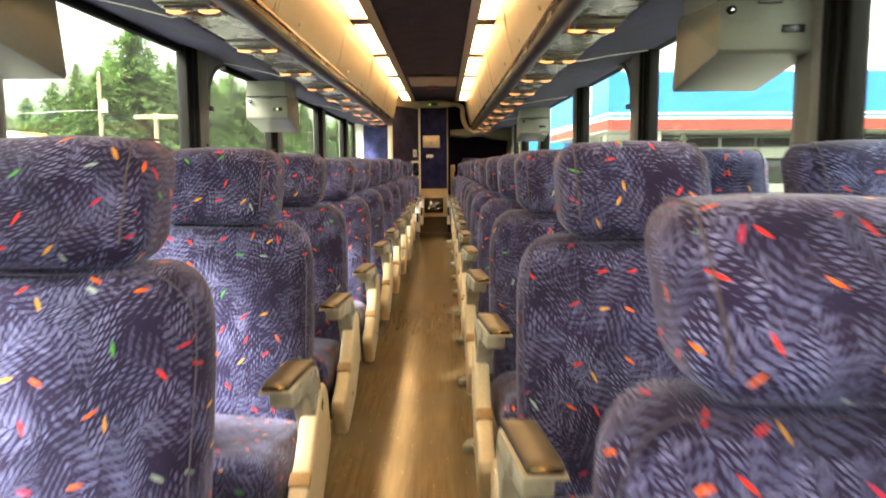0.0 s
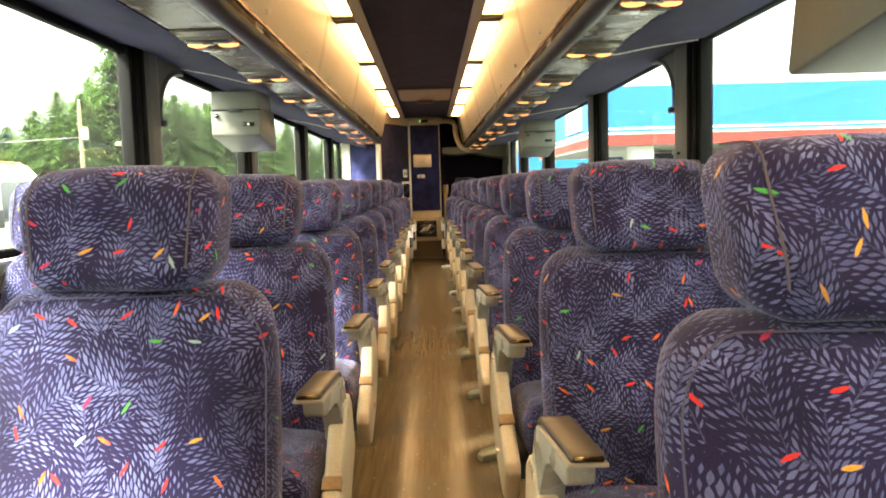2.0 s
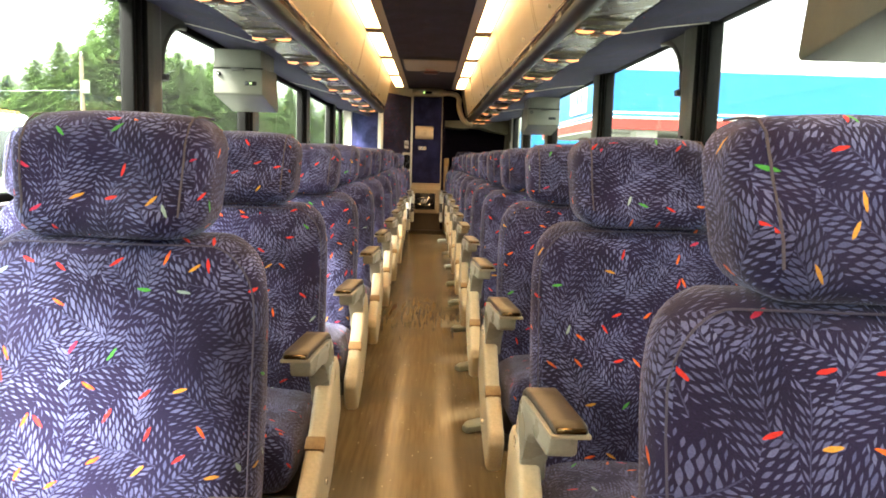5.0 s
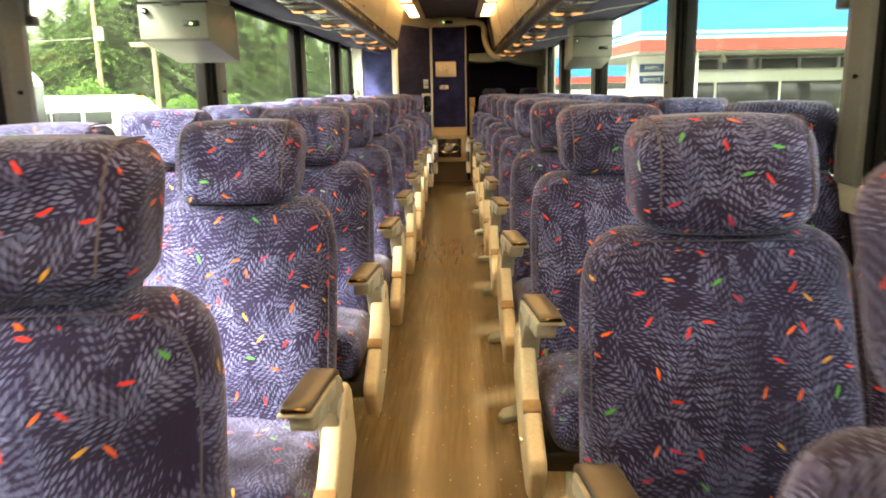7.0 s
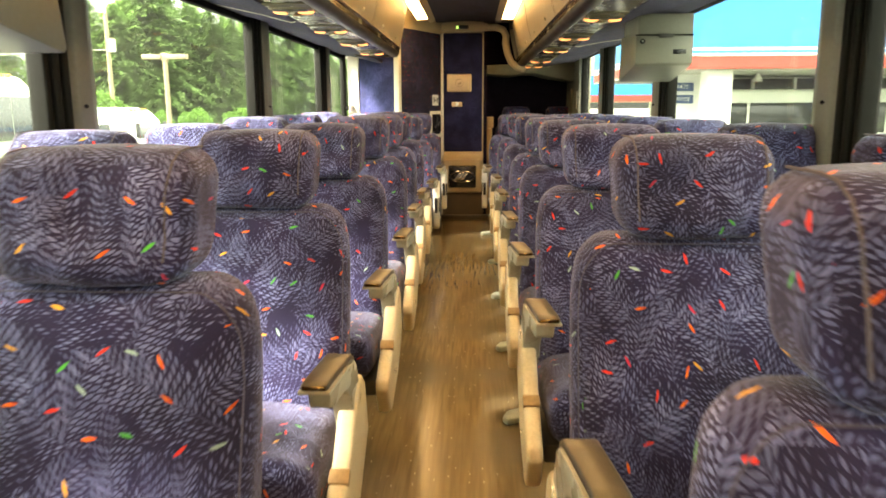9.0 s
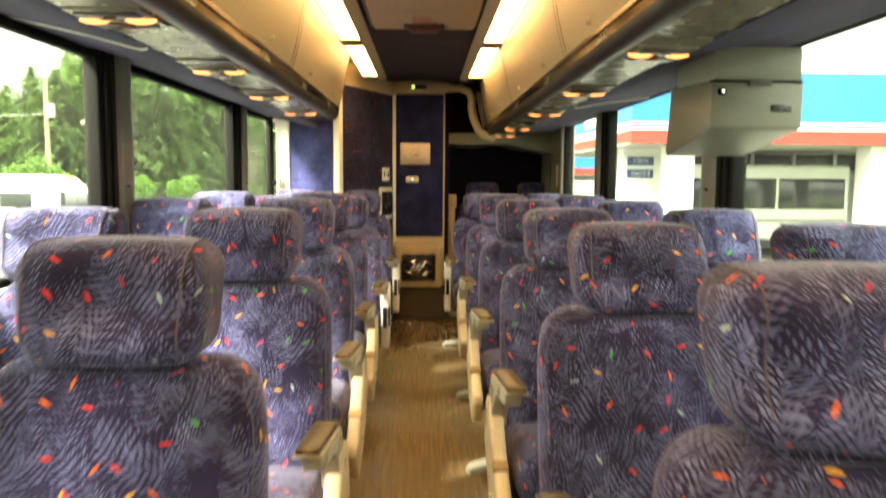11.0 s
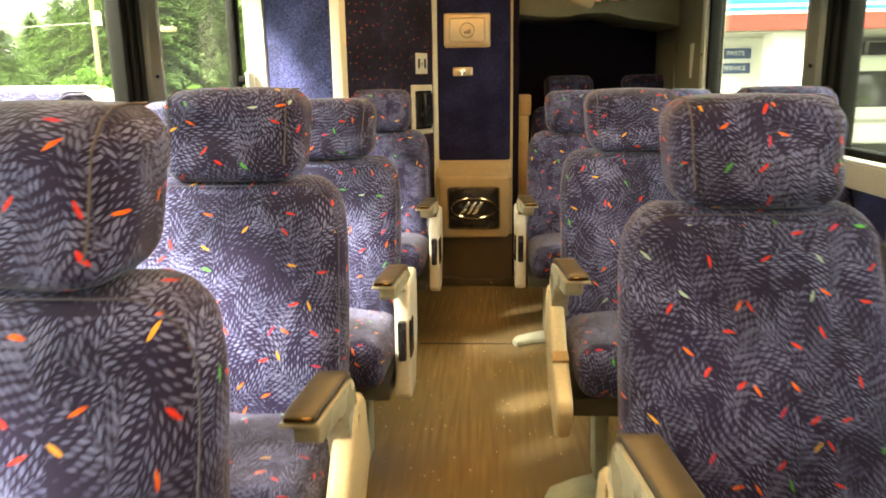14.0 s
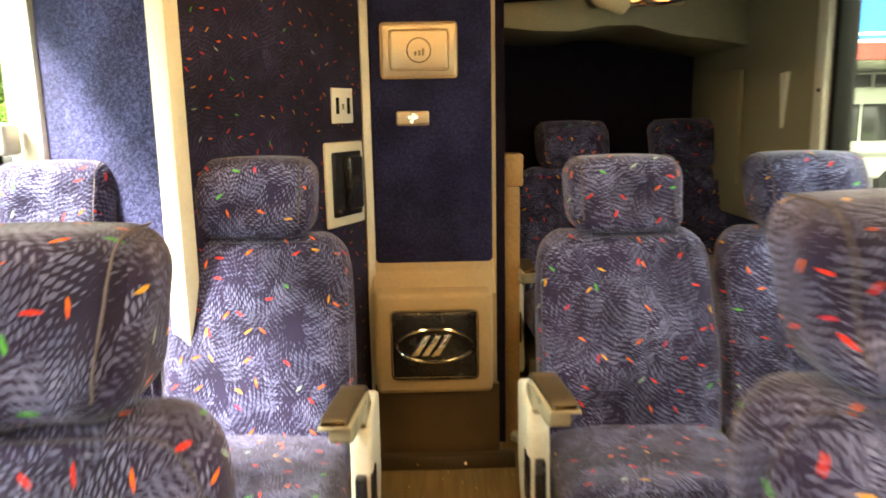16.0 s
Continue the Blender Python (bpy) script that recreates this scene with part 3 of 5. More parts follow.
def window_fittings():
    """Emergency stickers, release knobs and a grab handle along the windows."""
    yellow = mat("yellow_sticker", (0.75, 0.55, 0.03), 0.5, noise_scale=20, amount=0.1)
    for s, y in ((-1, 9.36), (1, 10.52), (-1, 5.6), (1, 6.4)):
        t = thing("emergency_sticker", s * (HALF - 0.046), y, SILL - 0.018, "small yellow emergency sticker on the sill rail", "sticker", "emergency stickers")
        part("label_sheet", box(-0.001, 0.001, -0.075, 0.075, -0.02, 0.02), yellow, t)
        part("warning_triangle", prism([(-0.012, -0.012), (0.014, -0.012), (0.001, 0.012)], "x", -s * 0.0024, -s * 0.0012), BLACK, t)
        for k in (-1, 1):
            part("bar", box(-s * 0.0018 - 0.0006, -s * 0.0018 + 0.0006, k * 0.045 - 0.022, k * 0.045 + 0.022, -0.010, -0.004), BLACK, t)
    for s in (-1, 1):
        for y in PILLARS[2:]:
            k = thing("pillar_knob", s * (HALF - 0.065), y, 1.215, "small black release knob on the window pillar", "knob", "pillar knobs")
            part("stem", cylinder(bmesh.new(), 0.004, (s * 0.004, 0, 0), (-s * 0.008, 0, 0), 10), BLACK, k)
            part("cap", cylinder(bmesh.new(), 0.007, (-s * 0.008, 0, 0), (-s * 0.013, 0, 0), 14, 0.005), BLACK, k)
    HANDLE_GREY = mat("pale_grey_grip", (0.38, 0.37, 0.30), 0.5, noise_scale=15)
    g = thing("window_handle", -HALF + 0.052, 11.075, 1.205, "round pale grey release handle beside the rear window", "handle")
    part("base", cylinder(bmesh.new(), 0.022, (-0.03, 0, 0), (0.012, 0, 0), 16), RUBBER, g)
    part("grip", soft_block(0.012, 0.042, 0.042, 0.011, lambda v: Vector((v.x + 0.022, v.y, v.z))), HANDLE_GREY, g, "pale grey round grip")


# rows of seats: tip of the aisle arm, lean of the back, end panel, drop
ROWS_R = ((-0.735, 17, 0, 0), (0.135, (27, 17), 0, 0.085), (1.005, 17, 0, 0), (1.875, 17, 0, 0), (2.745, 12, 0, 0), (3.615, 19, 0, 0), (4.485, 17, 0, 0), (5.36, 20, 0, 0), (6.23, 20, 0, 0), (7.10, 18, 0, 0), (8.14, 18, 0, 0), (9.21, 25, 0, 0), (10.52, 17, 1, 0.02, -0.045), (11.75, 17, 1, -0.06))
ROWS_L = ((-0.275, 17, 0, 0), (0.595, 17, 0, 0, 0.02), (1.465, 13, 0, 0, 0.025), (2.335, 14.5, 0, 0), (3.205, 23, 0, 0.015), (4.08, 17, 0, 0), (4.94, 15.5, 0, 0), (5.82, 12, 0, 0), (6.69, 11, 0, -0.015), (7.56, 17, 0, -0.015, -0.02), (8.41, 15, 0, -0.025, -0.03), (9.30, 19, 1, 0.02, -0.015), (10.47, 12, 1, 0))
PLATE_MARK = mat("engraved_mark", (0.16, 0.11, 0.07), 0.5, noise_scale=20)
SEAM = mat("bin_seam", (0.20, 0.15, 0.085), 0.5, noise_scale=8)


def rack(s, y_end):
    """The luggage rack over one side: curved doors, rail, service panels and cloth header."""
    side = "left" if s < 0 else "right"
    r = thing("luggage_rack_" + side, s * 0.5, 5, 1.62, "overhead luggage rack with beige curved doors and bronze rail", "luggage rack", kind="structure")
    X = lambda v: s * v - s * 0.5
    y = Y0 + 0.1
    edge = [v for v in np.arange(10.02 if s < 0 else 11.4, Y0, -1.74)][::-1]
    prev = Y0
    for e in edge:
        e = float(e)
        if e - prev > 0.3:
            sec = [(0.452, 1.992), (0.462, 1.95), (0.474, 1.89), (0.487, 1.82), (0.503, 1.75), (0.522, 1.688), (0.545, 1.688), (0.53, 1.75), (0.51, 1.83), (0.497, 1.90), (0.49, 1.992)]
            d = part("bin_door", prism([(X(a), b - 1.62) for a, b in sec], "y", prev + 0.004 - 5, e - 0.004 - 5), BIN, r)
            m = (prev + e) / 2 - 5
            for edge_y in (prev + 0.048, e - 0.008):
                face = [(q - 0.0012, w) for q, w in sec[:6]] + [(q + 0.002, w) for q, w in reversed(sec[:6])]
                part("door_seam", prism([(X(q), w - 1.62) for q, w in face], "y", edge_y - 5 - 0.002, edge_y - 5 + 0.002), SEAM, d)
            for o in (-0.42, 0.42):
                part("latch", prism([(X(0.512), 0.088), (X(0.507), 0.108), (X(0.497), 0.106), (X(0.500), 0.088)], "y", m + o - 0.010, m + o + 0.010, 0.002), ARM_GREY, d)
        prev = e
    a, b = Y0 - 5, y_end - 5
    part("rail", prism([(X(0.518), 0.066), (X(0.512), 0.058), (X(0.514), 0.048), (X(0.522), 0.044), (X(0.55), 0.044), (X(0.55), 0.066)], "y", a, b), BRONZE, r, "polished bronze rail")
    part("label_track", prism([(X(0.522), 0.044), (X(0.524), 0.022), (X(0.55), 0.022), (X(0.55), 0.044)], "y", a, b), BRONZE, r, "bronze label track")
    part("lip", prism([(X(0.522), 0.022), (X(0.524), 0.008), (X(0.535), -0.008), (X(0.555), -0.016), (X(0.585), -0.012), (X(0.60), 0.0), (X(0.60), 0.022)], "y", a, b), DARK_RAIL, r, "dark round lip")
    part("underside", box(X(0.59), X(0.775), a, b, -0.002, 0.02), PSU, r, "grey ribbed service panel")
    part("rack_body", prism([(X(0.55), 0.021), (X(0.95), 0.062), (X(1.19), 0.115), (X(1.19), 0.45), (X(0.50), 0.38), (X(0.53), 0.1)], "y", a, b), DARK_RAIL, r)
    # ribs of the service panels
    for i in range(13):
        x = 0.612 + 0.0115 * i
        part("rib", box(X(x), X(x + 0.006), a, b, -0.0032, -0.0015), PSU, r, smooth=False)
    top = 0.085 if s < 0 else 0.05
    part("cloth_header", prism([(X(0.772), -0.006), (X(0.80), -0.010), (X(0.95), top * 0.35), (X(1.205), top), (X(1.215), top), (X(1.215), top + 0.03), (X(0.95), top * 0.35 + 0.03), (X(0.772), 0.02)], "y", a, 10.98 - 5 if s < 0 else b), HEADER_FABRIC, r, "blue cloth header strip")
    cap = [(0.455, 1.995), (0.474, 1.89), (0.503, 1.75), (0.52, 1.69), (0.522, 1.64), (0.545, 1.605), (0.60, 1.608), (0.88, 1.61), (0.88, 1.9), (0.6, 2.0)]
    part("end_cap", prism([(X(p), q - 1.62) for p, q in cap], "y", b, b + 0.035, 0.008), DARK_RAIL if s < 0 else BEIGE, r)
    # light cove along the ceiling
    part("cove", prism([(X(0.286), 0.418), (X(0.288), 0.400), (X(0.293), 0.396), (X(0.331), 0.381), (X(0.339), 0.379), (X(0.345), 0.386), (X(0.345), 0.47), (X(0.286), 0.47)], "y", a, 11.3 - 5), BEIGE, r, "beige light cove edge")
    part("cove_outer", prism([(X(0.446), 0.384), (X(0.454), 0.370), (X(0.462), 0.372), (X(0.49), 0.40), (X(0.49), 0.47), (X(0.446), 0.47)], "y", a, y_end - 5), DARK_RAIL, r, "dark outer cove edge")
    # joint strips across the cloth header
    for y in (2.72, 4.50, 7.40) if s < 0 else (2.3, 3.92, 6.6, 9.1):
        part("joint_strip", prism([(X(0.778), -0.010), (X(0.80), -0.0135), (X(0.95), top * 0.35 - 0.0035), (X(1.19), top * 0.96 - 0.0035), (X(1.19), top * 0.96 + 0.002), (X(0.95), top * 0.35 + 0.002), (X(0.80), -0.008), (X(0.778), -0.004)], "y", y - 5.007, y - 4.993), CREAM, r, "thin cream joint strip")
    return r


LAMP_FRAME = mat("brown_lamp_frame", (0.26, 0.17, 0.08), 0.5, noise_scale=10)


def strip_lights():
    for s in (-1, 1):
        for i in range(9):
            b = 11.0 + (0.04 if s > 0 else 0) - i * 1.52
            a = b - 1.33
            if a < Y0:
                continue
            l = thing("strip_light", s * 0.395, (a + b) / 2, 2.0, "warm glowing rectangular ceiling light panel", "ceiling light", "ceiling strip lights")
            h = (b - a) / 2
            part("diffuser", box(-0.052, 0.052, -h, h, 0.002, 0.012, 0.003), LAMP, l, "glowing warm white diffuser")
            for g in (-1, 1):
                part("end_frame", box(-0.056, 0.056, g * (h + 0.042) - 0.042, g * (h + 0.042) + 0.042, -0.004, 0.03, 0.004), LAMP_FRAME, l, "brown end frame")


PLATE = mat("ivory_plate", (0.45, 0.38, 0.24), 0.45, noise_scale=20, amount=0.1)
LEDLESS = mat("green_ink", (0.03, 0.16, 0.05), 0.6, noise_scale=20)


def service_units():
    for s in (-1, 1):
        u = thing("reading_light_unit", s * 0.682, 0, 1.615, "grey passenger service unit with two lit reading lamps and vents", "reading light", "reading light units")
        part("panel_plate", box(-0.088, 0.088, -0.185, 0.185, -0.0045, 0.004, 0.001), PSU, u, "smooth grey panel plate")
        part("bezel", box(-0.086, 0.086, -0.10, 0.10, -0.012, 0.004, 0.006), PSU, u)
        for dx in (-0.052, 0.052):
            bm = bmesh.new()
            bmesh.ops.create_uvsphere(bm, u_segments=14, v_segments=8, radius=1.0, matrix=Matrix.Translation((dx, 0.0, -0.012)) @ Matrix.Diagonal((0.036, 0.020, 0.010, 1)))
            part("reading_lamp", bm, READ, u, "glowing orange reading lamp")
        for dy in (-0.06, 0.06):
            vent = part("vent", box(-0.070, 0.070, dy - 0.024, dy + 0.024, -0.018, -0.010, 0.006), PSU_DARK, u, "dark recessed air vent")
            part("nozzle", cylinder(bmesh.new(), 0.018, (0, dy, -0.024), (0, dy, -0.012), 14), PSU, vent)
        rows = [min(row[0] + 0.25, 11.72) for row in (ROWS_L if s < 0 else ROWS_R)]
        rows = [y for y in rows if y < (9.6 if s < 0 else 12.0)]
        u.location.y = rows[0]
        for y in rows[1:]:
            copy_thing(u, Matrix.Translation((s * 0.682, y, 1.615)))
    # seat number plates on the rail
    for s in (-1, 1):
        n = 0
        for y in [row[0] + 0.25 for row in (ROWS_L[:-1] if s < 0 else ROWS_R[1:])]:
            p = thing("seat_number_plate", s * 0.5225, y, 1.655, "small white seat number plate on the rail", "number plate", "seat number plates")
            part("plate", box(-0.0015, 0.0015, -0.052, 0.052, -0.010, 0.010), PLATE, p)
            read = s < 0 and {8: ("38", "37"), 9: ("42", "41")}.get(n)
            n += 1
            if read:
                for o, word in zip((-0.036, 0.036), read):
                    text("numeral", word, 0.021, BLACK, Matrix.Translation((0.0022, o, 0)) @ Matrix.Rotation(radians(90), 4, "Z") @ Matrix.Rotation(radians(90), 4, "X"), p, 0.0004)
                part("green_mark", box(0.0018, 0.003, -0.007, 0.007, -0.006, 0.006), LEDLESS, p, "small green mark")
            for o in () if read else (-0.035, 0.0, 0.035):
                part("bar", box(-s * 0.0025 - 0.0006, -s * 0.0025 + 0.0006, o - 0.010, o + 0.010, -0.006, 0.006), BLACK, p)


def monitor(s, y, inner=0.895):
    """A hanging screen housing, seen from its back."""
    m = thing("monitor_housing", s * 1.03, y, 1.60, "grey metal monitor housing hung under the rack", "monitor", "monitor housings")
    X0, X1 = s * (inner - 1.03), s * (1.165 - 1.03)
    side = [(0.0, -0.05), (0.0, -0.185), (0.02, -0.195), (0.40, -0.262), (0.415, -0.25), (0.375, -0.035), (0.36, -0.03)]
    part("housing", prism(side, "x", X0, X1, 0.004), GREYBOX, m)
    part("bracket", prism([(0.01, -0.047), (0.01, 0.055), (0.35, 0.055), (0.35, -0.027)], "x", X0 + s * 0.01, X1, 0.004), GREYBOX, m, "grey hanging bracket")
    part("gap", box(X0, X1, -0.004, 0.02, -0.052, -0.046), RUBBER, m)
    part("latch", box(-0.035, 0.035, -0.012, 0.006, -0.062, -0.044, 0.003), PSU_DARK, m)
    left, right = min(X0, X1), max(X0, X1)
    cx = left + 0.03
    part("lock", cylinder(bmesh.new(), 0.012, (cx, -0.014, -0.080), (cx, 0.004, -0.080), 14), RUBBER, m, "round black lock")
    part("lock_core", cylinder(bmesh.new(), 0.005, (cx, -0.017, -0.080), (cx, -0.01, -0.080), 10), STEEL, m)
    wx = right - 0.065
    part("indicator_window", box(wx - 0.032, wx + 0.032, -0.004, 0.004, -0.140, -0.118, 0.003), BLACK, m, "small black indicator slot")
    if s < 0:
        part("led", box(wx - 0.006, wx + 0.006, -0.006, -0.002, -0.134, -0.124), LED, m, "green light")
    part("screen", prism([(0.412, -0.24), (0.378, -0.02), (0.384, -0.02), (0.418, -0.24)], "x", X0 + s * 0.02, X1 - s * 0.02), BLACK, m, "black screen")


def rear_bulkhead():
    """Washroom wall, centre panel and the alcove behind the last seats."""
    yP = 11.695
    w = thing("wall_washroom", -0.7, 11.3, 0, "washroom partition with blue carpet, cream posts and patterned door", "washroom partition", kind="structure")
    o = lambda x, y: (x + 0.7, y - 11.3)
    T = 0.05

    def leaf(name, p, q, z0, z1, material, label="", d=0.0, parent=w):
        (ax, ay), (bx, by) = p, q
        u = Vector((bx - ax, by - ay, 0)).normalized()
        nrm = Vector((u.y, -u.x, 0))
        if nrm.y > 0:
            nrm = -nrm
        a, b = Vector((*o(ax, ay), 0)) + nrm * d, Vector((*o(bx, by), 0)) + nrm * d
        a2, b2 = a - nrm * T, b - nrm * T
        return part(name, prism([(a.x, a.y), (b.x, b.y), (b2.x, b2.y), (a2.x, a2.y)], "z", z0, z1, 0.004), material, parent, label)

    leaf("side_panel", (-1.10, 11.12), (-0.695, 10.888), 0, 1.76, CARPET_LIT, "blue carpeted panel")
    leaf("window_post", (-1.20, 11.16), (-1.085, 11.105), 0, 2.0, CREAM, "cream post", 0.012)
    leaf("post", (-0.703, 10.888), (-0.652, 10.865), 0, 2.0, CREAM, "cream corner post", 0.014)
    leaf("door", (-0.655, 10.88), (-0.285, 11.66), 0.02, 1.965, DOOR_FABRIC, "dark door with coloured leaf pattern")
    leaf("door_edge", (-0.288, 11.655), (-0.262, 11.67), 0.0, 1.985, CREAM, "cream edge strip", 0.01)
    leaf("lintel", (-0.70, 10.86), (-0.27, 11.67), 1.965, 2.14, BEIGE, "beige lintel", 0.012)
    leaf("side_lintel", (-1.22, 11.16), (-0.66, 10.88), 1.765, 2.14, BEIGE, "beige panel over the carpet", 0.006)
    # door fittings, on the slanted door
    run, rise = 0.655 - 0.285, 11.66 - 10.88
    ang = math.atan2(rise, run)

    def fit_on(x, z, bm, material, name, label, parent=w):
        yy = 10.88 + (x + 0.655) / run * rise
        ob = part(name, bm, material, parent, label)
        ob.matrix_basis = Matrix.Translation((*o(x, yy), z)) @ Matrix.Rotation(ang, 4, "Z")
        return ob

    sgn = fit_on(-0.342, 1.282, box(-0.062, 0.062, -0.006, 0.002, -0.056, 0.056, 0.003), WHITE, "sign_plate", "small white washroom sign")
    for dx in (-0.033, 0.033):
        part("figure_bar", box(dx - 0.009, dx + 0.009, -0.008, -0.005, -0.026, 0.026, 0.002), BLACK, sgn)
    part("middle_bar", box(-0.005, 0.005, -0.008, -0.005, -0.012, 0.006, 0.001), PSU, sgn)
    hp = fit_on(-0.345, 1.03, box(-0.115, 0.115, -0.012, 0.002, -0.137, 0.137, 0.010, 3), CREAM, "handle_plate", "cream door handle plate")
    part("recess", box(-0.085, 0.085, -0.015, -0.010, -0.105, 0.105, 0.008, 3), BLACK, hp, "black recess")
    part("handle", box(-0.02, 0.065, -0.040, -0.014, -0.085, 0.09, 0.009, 3), BLACK, hp, "black pull handle")
    part("button", cylinder(bmesh.new(), 0.007, (-0.045, -0.02, -0.09), (-0.045, -0.012, -0.09), 12), STEEL, hp)
    # centre panel
    c = thing("wall_centre_panel", -0.05, yP, 0, "dark blue carpeted centre panel in a beige moulding", "partition panel", kind="structure")
    part("backing", box(-0.222, 0.222, 0.0, 0.06, 0, 2.14), BEIGE, c)
    part("carpet_panel", box(-0.208, 0.208, -0.022, 0.0, 0.725, 1.978, 0.012, 3), CARPET, c, "dark blue carpet panel")
    part("beige_neck", prism([(-0.02, 0.74), (-0.02, 0.70), (-0.12, 0.635), (0.0, 0.62), (0.0, 0.74)], "x", -0.218, 0.212, 0.006), BEIGE, c, "beige sloped moulding")
    pl = part("access_plate", box(-0.170, 0.093, -0.036, -0.02, 1.369, 1.556, 0.014, 3), SILVER, c, "square beige access plate with a raised rim")
    part("rim", box(-0.140, 0.063, -0.044, -0.034, 1.394, 1.532, 0.012, 3), SILVER, pl)
    part("ring", tube([(-0.038 + 0.040 * math.cos(k * math.tau / 28), -0.0445, 1.462 + 0.040 * math.sin(k * math.tau / 28)) for k in range(28)], 0.0022, 5, True), PLATE_MARK, pl, "thin round ring mark")
    for dx, h in ((-0.012, 0.014), (0.002, 0.018), (0.014, 0.024)):
        part("mark_bar", box(-0.038 + dx - 0.004, -0.038 + dx + 0.004, -0.0462, -0.043, 1.444, 1.444 + h), PLATE_MARK, pl)
    lk = part("lock_plate", box(-0.121, -0.008, -0.032, -0.02, 1.212, 1.262, 0.008, 3), SILVER, c, "small metal lock plate")
    for dx, dz in ((0, 0), (0.011, 0.004), (-0.011, 0.003), (0.003, 0.011), (-0.004, -0.011)):
        part("lock", cylinder(bmesh.new(), 0.007, (-0.064 + dx, -0.040, 1.237 + dz), (-0.064 + dx, -0.03, 1.237 + dz), 10), STEEL, lk)
    u = thing("emblem_box", -0.055, 11.58, 0.295, "beige moulded box with a black panel and oval chrome emblem", "emblem box")
    part("frame", box(-0.205, 0.200, -0.06, 0.11, 0.0, 0.360, 0.022, 3), BEIGE, u)
    pn = part("black_panel", box(-0.150, 0.150, -0.066, -0.052, 0.056, 0.300, 0.018, 3), BLACK, u, "glossy black panel")
    ring = [(0.130 * math.cos(t), -0.070, 0.178 + 0.058 * math.sin(t)) for t in [k * math.tau / 40 for k in range(40)]]
    part("oval_ring", tube(ring, 0.005, 6, True), STEEL, pn, "oval chrome ring")
    for k in range(3):
        x = -0.062 + 0.036 * k
        part("slanted_bar", prism([(x - 0.026, 0.140), (x + 0.006, 0.144), (x + 0.052, 0.217), (x + 0.022, 0.213)], "y", -0.076, -0.066, 0.003), STEEL, pn, "slanted chrome bar")
    part("plinth", box(-0.215, 0.225, 0.0, 0.02, -0.295, 0.01), mat("dark_wood", (0.07, 0.045, 0.022), 0.4, noise_scale=9, amount=0.3), u, "dark wood kick panel")
    part("threshold", box(-0.23, 0.28, -0.035, 0.02, -0.295, -0.245, 0.006), mat("dark_threshold", (0.05, 0.033, 0.018), 0.45, noise_scale=9, amount=0.3), u, "dark threshold strip")
    for x in (-0.07, 0.10):
        part("screw", cylinder(bmesh.new(), 0.006, (x, -0.038, -0.272), (x, -0.034, -0.272), 10), STEEL, u)
    # header over the centre panel with an exit sign
    h = thing("trim_header", -0.04, 11.645, 2.0, "beige header over the centre panel with a small sign", "trim", kind="structure")
    part("header", box(-0.235, 0.25, -0.02, 0.06, -0.005, 0.075, 0.008), BEIGE, h)
    part("exit_light", box(-0.085, 0.05, -0.027, -0.018, 0.012, 0.054, 0.004), BLACK, h, "small dark lit sign")
    part("lit_mark", box(-0.078, -0.055, -0.030, -0.026, 0.018, 0.048), LED, h, "green lit mark")
    # curved duct moulding from the header to the rack end
    path = [(0.19, 11.67, 2.03), (0.30, 11.65, 2.03), (0.375, 11.63, 2.00), (0.405, 11.62, 1.94), (0.400, 11.61, 1.86), (0.42, 11.60, 1.76), (0.46, 11.60, 1.67), (0.52, 11.62, 1.62), (0.60, 11.66, 1.60)]
    tagged(part("trim_duct", tube(path, 0.036, 12), BEIGE), "beige curved duct moulding", "trim", kind="structure")
    # soffit over the rear alcove, wavy lower edge
    low = [(0.18, 1.575), (0.35, 1.555), (0.5, 1.55), (0.62, 1.57), (0.75, 1.57), (0.9, 1.53), (1.05, 1.51), (1.22, 1.48)]
    prof = low + [(1.22, 1.70), (0.18, 1.66)]
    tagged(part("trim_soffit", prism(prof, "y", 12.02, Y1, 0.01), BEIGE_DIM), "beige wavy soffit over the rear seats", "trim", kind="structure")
    tagged(part("wall_alcove_top", box(0.17, HALF, 12.25, Y1, 1.66, 2.2), BLACK_WALL), "dark wall above the rear soffit", "wall", kind="structure")
    side = thing("wall_rear_right", HALF, 11.98, 0, "beige moulded side wall beside the rear seats", "wall", kind="structure")
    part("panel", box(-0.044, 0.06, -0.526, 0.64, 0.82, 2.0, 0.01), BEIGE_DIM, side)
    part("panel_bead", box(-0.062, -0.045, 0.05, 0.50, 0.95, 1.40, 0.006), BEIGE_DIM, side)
    part("vent_window", prism([(-0.33, 1.37), (-0.28, 1.365), (-0.30, 1.18)], "x", -0.058, -0.045), LAMPLESS, side, "pale triangular opening")
    tagged(part("wall_alcove_side", box(0.175, 0.21, 11.76, Y1, 0, 2.14), BLACK_WALL), "dark carpeted side of the washroom", "wall", kind="structure")
    g = thing("wooden_partition", 0.235, 11.84, 0, "low tan wooden partition beside the centre panel", "partition")
    part("board", box(-0.025, 0.035, -0.04, 0.04, 0, 0.98, 0.006), TAN, g)
    part("cap", box(-0.03, 0.05, -0.02, 0.10, 0.98, 1.10, 0.008), TAN, g)


# olive beige moulding, darkened to hold the rear alcove's shade in its colour
BEIGE_DIM = mat("olive_beige_shaded", (0.235, 0.215, 0.145), 0.5, noise_scale=6, amount=0.1)
LAMPLESS = mat("pale_plastic", (0.75, 0.74, 0.66), 0.5, noise_scale=8, amount=0.05)


